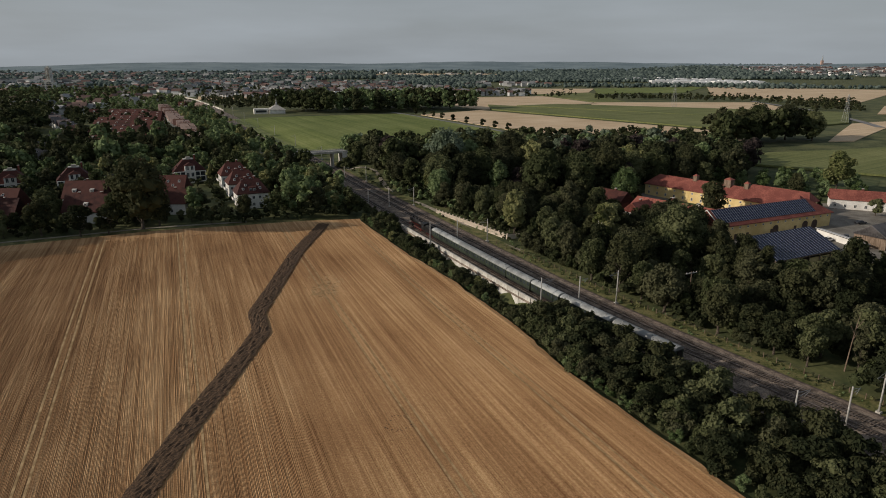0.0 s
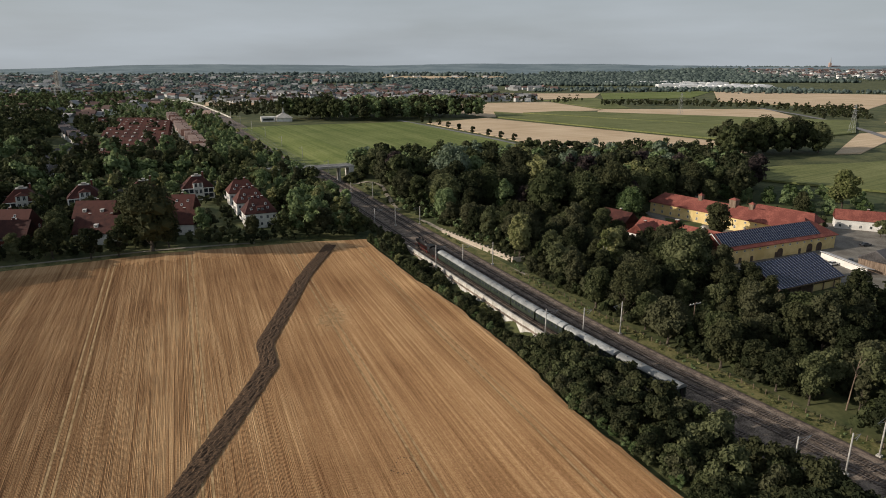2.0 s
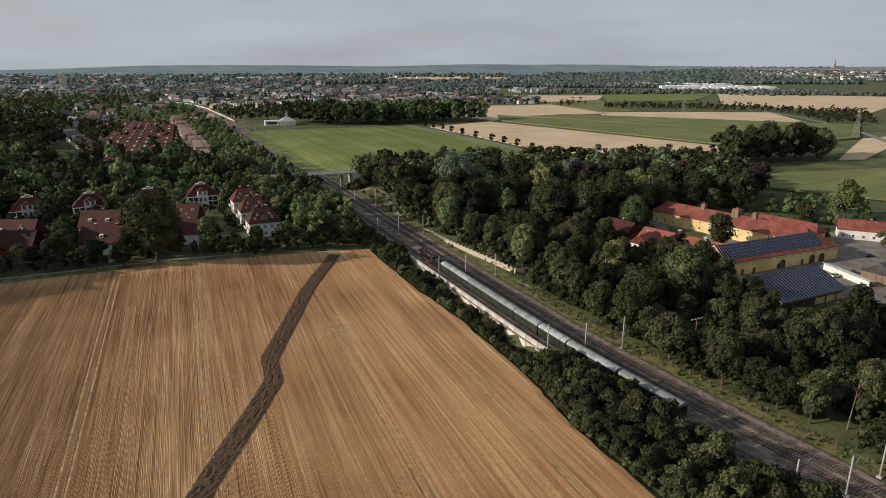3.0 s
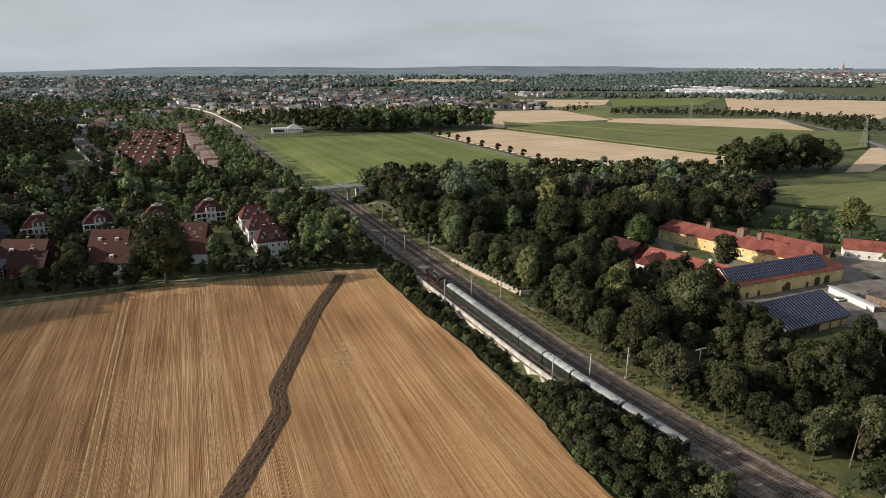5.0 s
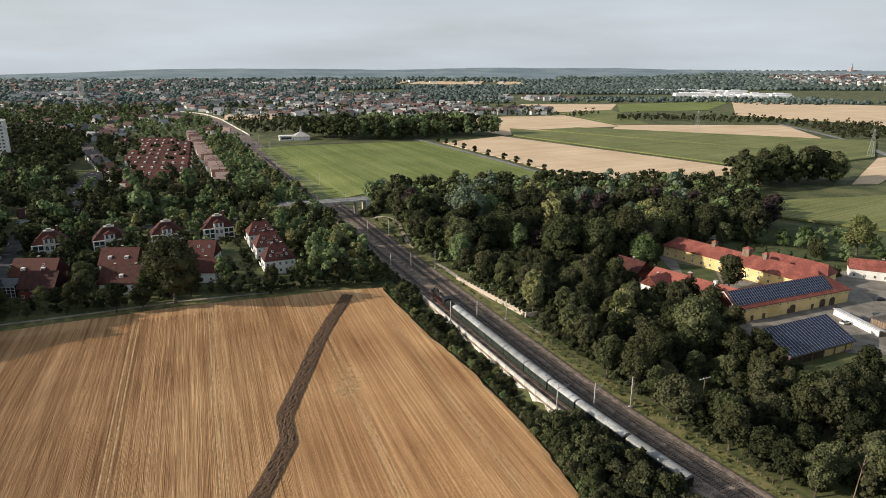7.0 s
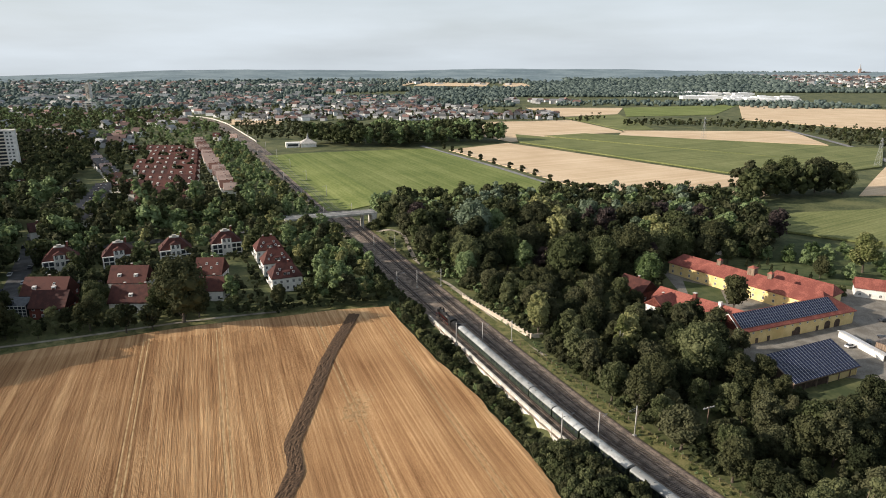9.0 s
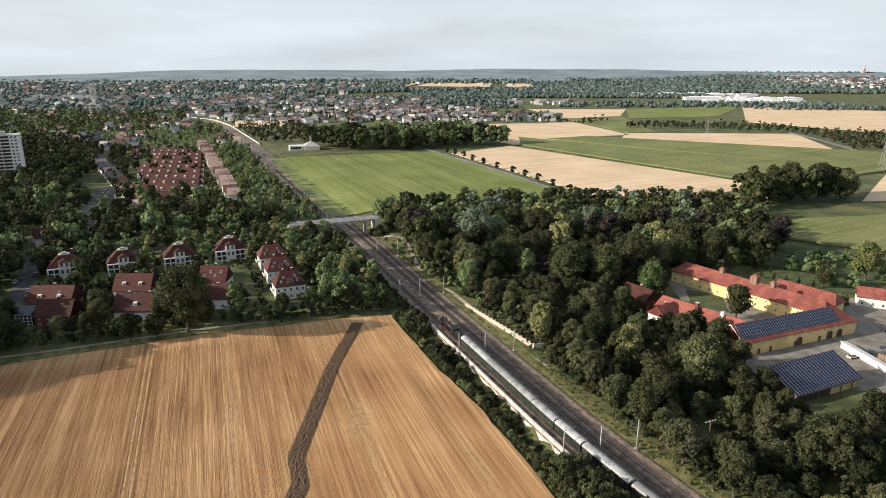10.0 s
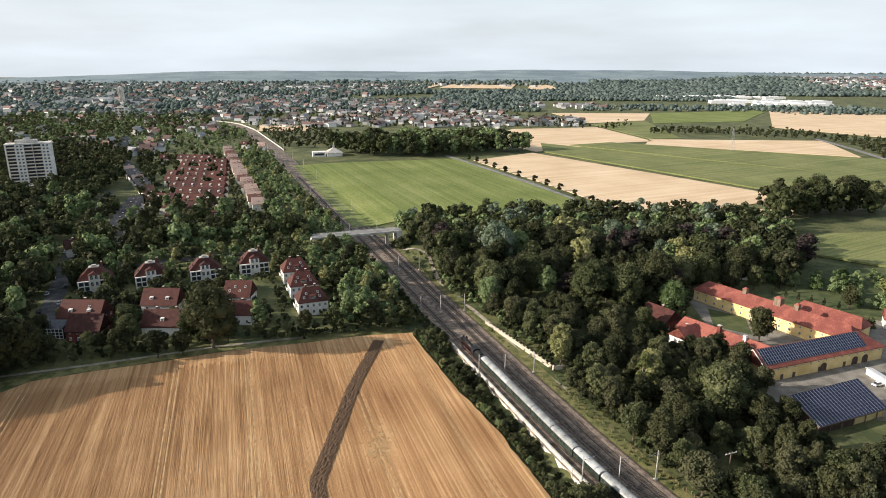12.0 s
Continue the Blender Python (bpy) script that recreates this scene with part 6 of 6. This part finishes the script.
# ---- the far town, woods and hills ----
def far_houses(name, boxes, label):
    """Many far houses: pale walls and coloured gable roofs, scattered with gardens between them."""
    r = random.Random(len(name) + len(boxes))
    town = thing(name, label, "town", kind="stuff")
    wa, ro, gr = Build(), Build(), Build()
    for x0, x1, y0, y1, count, big in boxes:
        for _ in range(int(count * 0.85)):
            x, y = r.uniform(x0, x1), r.uniform(y0, y1)
            if abs(off_line(x, y)) < 26 and y < 1290:
                continue
            z = far_land(x, y)
            t = r.choice((0, 0.3, -0.3, 1.57, 1.3)) + r.uniform(-0.15, 0.15)
            w, d, h = r.uniform(9, 16) * big, r.uniform(8, 11) * big, r.uniform(4.5, 8) * (1 + (big - 1) * 0.4)
            m = Matrix.Translation((x, y, z)) @ Matrix.Rotation(t, 4, "Z")
            q = Build().box(-w / 2, w / 2, -d / 2, d / 2, -2, h)
            wa.add([m @ Vector(p) for p in q.v], q.f)
            if big > 2:
                q = Build().box(-w / 2 - 0.3, w / 2 + 0.3, -d / 2 - 0.3, d / 2 + 0.3, h, h + 0.6)
                gr.add([m @ Vector(p) for p in q.v], q.f)
            else:
                q = gable_roof(w, d, h, h + d * 0.36, 0.4)
                (ro if r.random() < 0.42 else gr).add([m @ Vector(p) for p in q.v], q.f)
    tagged(part("walls", wa, M["far_wall"], town), kind="stuff")
    tagged(part("roofs", ro, M["far_roof"], town), kind="stuff")
    if gr.v:
        tagged(part("flat_roofs", gr, M["far_grey"], town), kind="stuff")
    return town


def far_land(x, y):
    """Land height, with the hill that carries the old town."""
    z = land(x, y)
    z += 20 * ease(2350, 3300, y) * ease(900, 1500, x)
    return z


def far_trees(name, boxes, label, size=1.0):
    r = np.random.RandomState(len(boxes) * 7 + len(name))
    vs, fs, o = [], [], 0
    f1 = np.array(ICO1_F)
    for x0, x1, y0, y1, count, h in boxes:
        for _ in range(int(count * 2.4)):
            x, y = r.uniform(x0, x1), r.uniform(y0, y1)
            if y < 1290 and abs(off_line(x, y)) < 22:
                continue
            k = h * r.uniform(0.3, 0.8) * size
            z = far_land(x, y)
            v = ICO1_V * np.array([k * 0.62, k * 0.62, k * 0.56]) * r.uniform(0.72, 1.25, (len(ICO1_V), 1)) + np.array([x, y, z + k * 0.46])
            vs.append(v)
            fs.append(f1 + o)
            o += len(v)
    b = Build()
    b.v, b.f = [tuple(p) for p in np.concatenate(vs).tolist()], [tuple(p) for p in np.concatenate(fs).tolist()]
    # haze on these trees comes from the leaf colour itself
    ob = new(name, b.mesh(name, M["far_haze_leaf"], True))
    return tagged(ob, label, "trees", "", "stuff")


far_houses("far_village", [(-420, -200, 1130, 1420, 80, 1.0), (-230, 20, 1130, 1480, 190, 1.0), (0, 160, 1180, 1300, 75, 1.0), (-700, -100, 1420, 1900, 230, 1.1), (60, 260, 1620, 1760, 26, 1.2)], "far village of white houses with red and grey roofs")
far_houses("far_town", [(-900, -420, 760, 1300, 120, 1.1), (-1700, -500, 1300, 2100, 260, 1.3), (-2400, -400, 2100, 3200, 260, 1.7), (-2600, 200, 3000, 4000, 160, 2.2), (-760, -440, 560, 900, 60, 1.2)], "sprawling far town of pale houses among trees")
far_houses("far_blocks", [(-1200, -900, 1650, 1900, 10, 3.0), (-900, -640, 2600, 2760, 12, 4.0), (-1700, -1000, 2200, 2700, 14, 3.2)], "far pale apartment and office blocks")
far_houses("hill_town", [(1250, 2000, 2650, 3200, 170, 1.5), (1500, 2700, 3200, 4100, 430, 1.9)], "old town with red roofs climbing a far hill")


def halls():
    """White industrial halls with flat roofs, in loose rows beyond the fields."""
    r = random.Random(3)
    top = thing("industrial_halls", "white industrial halls beyond the fields", "factory", kind="stuff")
    b = Build()
    for x0, x1, y0, n in ((500, 860, 2140, 9), (600, 900, 1900, 8), (620, 840, 1790, 6), (-900, -620, 2660, 8)):
        for i in range(n):
            x, y = x0 + (x1 - x0) * (i + r.uniform(0.1, 0.9)) / n, y0 + r.uniform(-30, 30)
            w, d, h = r.uniform(36, 75), r.uniform(18, 36), r.uniform(4, 9)
            b.box(x - w / 2, x + w / 2, y - d / 2, y + d / 2, 3, 6 + h)
            b.box(x - w / 4, x + w / 6, y - d / 4, y + d / 6, 6 + h, 8 + h)
    tagged(part("halls", b, M["far_white"], top), kind="stuff")


halls()
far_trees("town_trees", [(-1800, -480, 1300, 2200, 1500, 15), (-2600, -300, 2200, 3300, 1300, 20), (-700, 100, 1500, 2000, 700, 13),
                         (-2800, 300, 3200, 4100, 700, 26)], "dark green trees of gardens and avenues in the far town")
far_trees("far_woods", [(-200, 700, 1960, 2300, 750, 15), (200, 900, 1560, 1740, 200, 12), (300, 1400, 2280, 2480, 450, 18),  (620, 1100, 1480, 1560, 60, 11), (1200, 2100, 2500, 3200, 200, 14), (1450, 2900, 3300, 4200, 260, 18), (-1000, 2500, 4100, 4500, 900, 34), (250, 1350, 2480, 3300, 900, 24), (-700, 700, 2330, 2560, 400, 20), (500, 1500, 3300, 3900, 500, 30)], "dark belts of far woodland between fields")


def hills():
    """Low wooded hills along the horizon; the haze over them is in their colour."""
    b = Build()
    n, rows = 160, 7
    for j in range(rows):
        for i in range(n):
            a = radians(-52 + 104 * i / (n - 1))
            dist = (3500, 3750, 4000, 4200, 4350, 4500, 4700)[j]
            top = 58 + 16 * noise.noise(Vector((a * 3.2, 0.3, 0))) + 7 * noise.noise(Vector((a * 11, 1.3, 0))) + 2.0 * noise.noise(Vector((a * 60, j, 0)))
            side = ease(-0.9, -0.25, a)
            z = (0.2 + 0.8 * side) * top * (0.02, 0.3, 0.55, 0.78, 0.92, 1.0, 0.6)[j]
            b.v.append((dist * math.sin(a), dist * math.cos(a), z - (6 if j == 0 else 0) + 2))
    b.f = [(j * n + i, j * n + i + 1, (j + 1) * n + i + 1, (j + 1) * n + i) for j in range(rows - 1) for i in range(n - 1)]
    return b


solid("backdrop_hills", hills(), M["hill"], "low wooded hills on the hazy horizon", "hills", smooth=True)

church = thing("church", "far church with a tall slender spire above red roofs", "church", pose(2180, 3880, far_land(2180, 3880)))
part("tower", Build().box(-6, 6, -6, 6, -5, 46), M["roof_pale"], church, "pale brick tower")
part("spire", Build().tube((0, 0, 46), (0, 0, 76), 5, 0.4, 8), M["steel"], church, "pointed spire")
part("nave", Build().prism([(-14, -5), (14, -5), (12, 18), (0, 30), (-12, 18)], 7, 60), M["roof_red"], church)


def lattice_pylon(x, y, h):
    p = thing("power_pylon", "grey steel lattice power pylon in the fields", "pylon", at_land(x, y, 30), "power pylons")
    w = h * 0.09
    for sx in (-1, 1):
        for sy in (-1, 1):
            part("leg", Build().tube((sx * w, sy * w, -0.5), (sx * 0.35, sy * 0.35, h), 0.08, 0.06, 4), M["steel"], p)
    for i in range(6):
        z0, z1 = h * i / 6, h * (i + 1) / 6
        a, c = w + (0.35 - w) * i / 6, w + (0.35 - w) * (i + 1) / 6
        for s in (-1, 1):
            part("brace", Build().tube((-a, s * a, z0), (c, s * c, z1), 0.07, n=4), M["steel"], p)
            part("brace", Build().tube((s * a, -a, z0), (s * c, c, z1), 0.07, n=4), M["steel"], p)
    for z, l in ((h * 0.78, h * 0.2), (h * 0.9, h * 0.14)):
        part("crossarm", Build().tube((-l, 0, z), (l, 0, z), 0.12, n=4).tube((-l, 0, z), (0, 0, z + 1.2), 0.08, n=4).tube((l, 0, z), (0, 0, z + 1.2), 0.08, n=4), M["steel"], p)
    return p


lattice_pylon(299, 858, 30)
lattice_pylon(392, 642, 28)


def dead_tree(x, y):
    """A bare, leaning, bark-stripped trunk with a few broken limbs."""
    t = thing("dead_tree", "bare grey dead birch trunk standing among dark woodland", "tree", at_land(x, y, 20))
    part("trunk", Build().tube((0, 0, -0.5), (0.7, 0, 6.0), 0.17, 0.12, 7).tube((0.7, 0, 6.0), (1.7, 0.3, 10.5), 0.12, 0.07, 6).tube((1.7, 0.3, 10.5), (2.4, 0.4, 13.2), 0.07, 0.02, 5), M["wood"], t, "bare grey trunk")
    for z, dx, dy, dz in ((6.8, 1.7, 0.4, 2.0), (8.4, -1.2, 0.5, 2.2), (9.8, 1.3, -0.5, 2.2)):
        c = 0.7 + (z - 6.0) * 0.222
        part("branch", Build().tube((c, 0.1, z), (c + dx, dy, z + dz), 0.07, 0.02, 5), M["wood"], t)
    return t


dead_tree(86.5, 127)


def parked_car(x, y, turn, mat, label):
    c = thing("car", label, "car", at_land(x, y, turn, 0.3), "parked cars")
    part("body", Build().prism([(-0.9, 0.35), (0.9, 0.35), (0.92, 0.85), (-0.92, 0.85)], -2.15, 2.15), M[mat], c)
    part("cabin", Build().add([(-1.5, -0.8, 0.85), (1.0, -0.8, 0.85), (1.0, 0.8, 0.85), (-1.5, 0.8, 0.85), (-1.1, -0.65, 1.45), (0.4, -0.65, 1.45), (0.4, 0.65, 1.45), (-1.1, 0.65, 1.45)], [(4, 5, 6, 7), (0, 1, 5, 4), (1, 2, 6, 5), (2, 3, 7, 6), (3, 0, 4, 7)]), M["glass"], c)
    part("roof", Build().box(-1.05, 0.35, -0.62, 0.62, 1.45, 1.5), M[mat], c)
    for wx in (-1.35, 1.35):
        for s in (-0.85, 0.85):
            part("wheel", Build().tube((wx, s - 0.1, 0.32), (wx, s + 0.1, 0.32), 0.32, n=12), M["tyre"], c)
    return c


for i in range(12):
    k = i / 11
    sx, sy = -206 - 66 * k, 268 + 125 * k
    parked_car(sx + (4.2 if i % 2 else -4.2), sy, 117, "car_white" if i % 3 else "car_dark", "white parked car at the kerb" if i % 3 else "dark parked car at the kerb")
for i, (x, y) in enumerate(((-164, 283), (-160, 283.5), (-158, 288), (-151, 284), (-163, 275))):
    parked_car(x, y, 95, "car_white" if i % 2 else "car_dark", "white parked car in a courtyard" if i % 2 else "dark parked car in a courtyard")
for i, (x, y, t) in enumerate(((152, 236, 60), (143, 232, 24), (160, 240, 110), (172, 236, 30), (171, 258, 10))):
    parked_car(x, y, t, "car_white" if i % 2 else "car_dark", "white car parked in the farm yard" if i % 2 else "dark car parked in the farm yard")


pole = thing("utility_pole", "weathered wooden utility pole with a crossbar among trees", "pole", at_land(69, 171, 25))
part("post", Build().tube((0, 0, -0.5), (0, 0, 8.2), 0.16, 0.12, 8), M["wood"], pole)
part("crossbar", Build().box(-2.0, 2.0, -0.09, 0.09, 7.7, 7.92), M["mast"], pole, "pale crossbar")
for k in (-1.8, -0.6, 0.6, 1.8):
    part("insulator", Build().tube((k, 0, 7.92), (k, 0, 8.15), 0.07, n=6), M["frame"], pole)
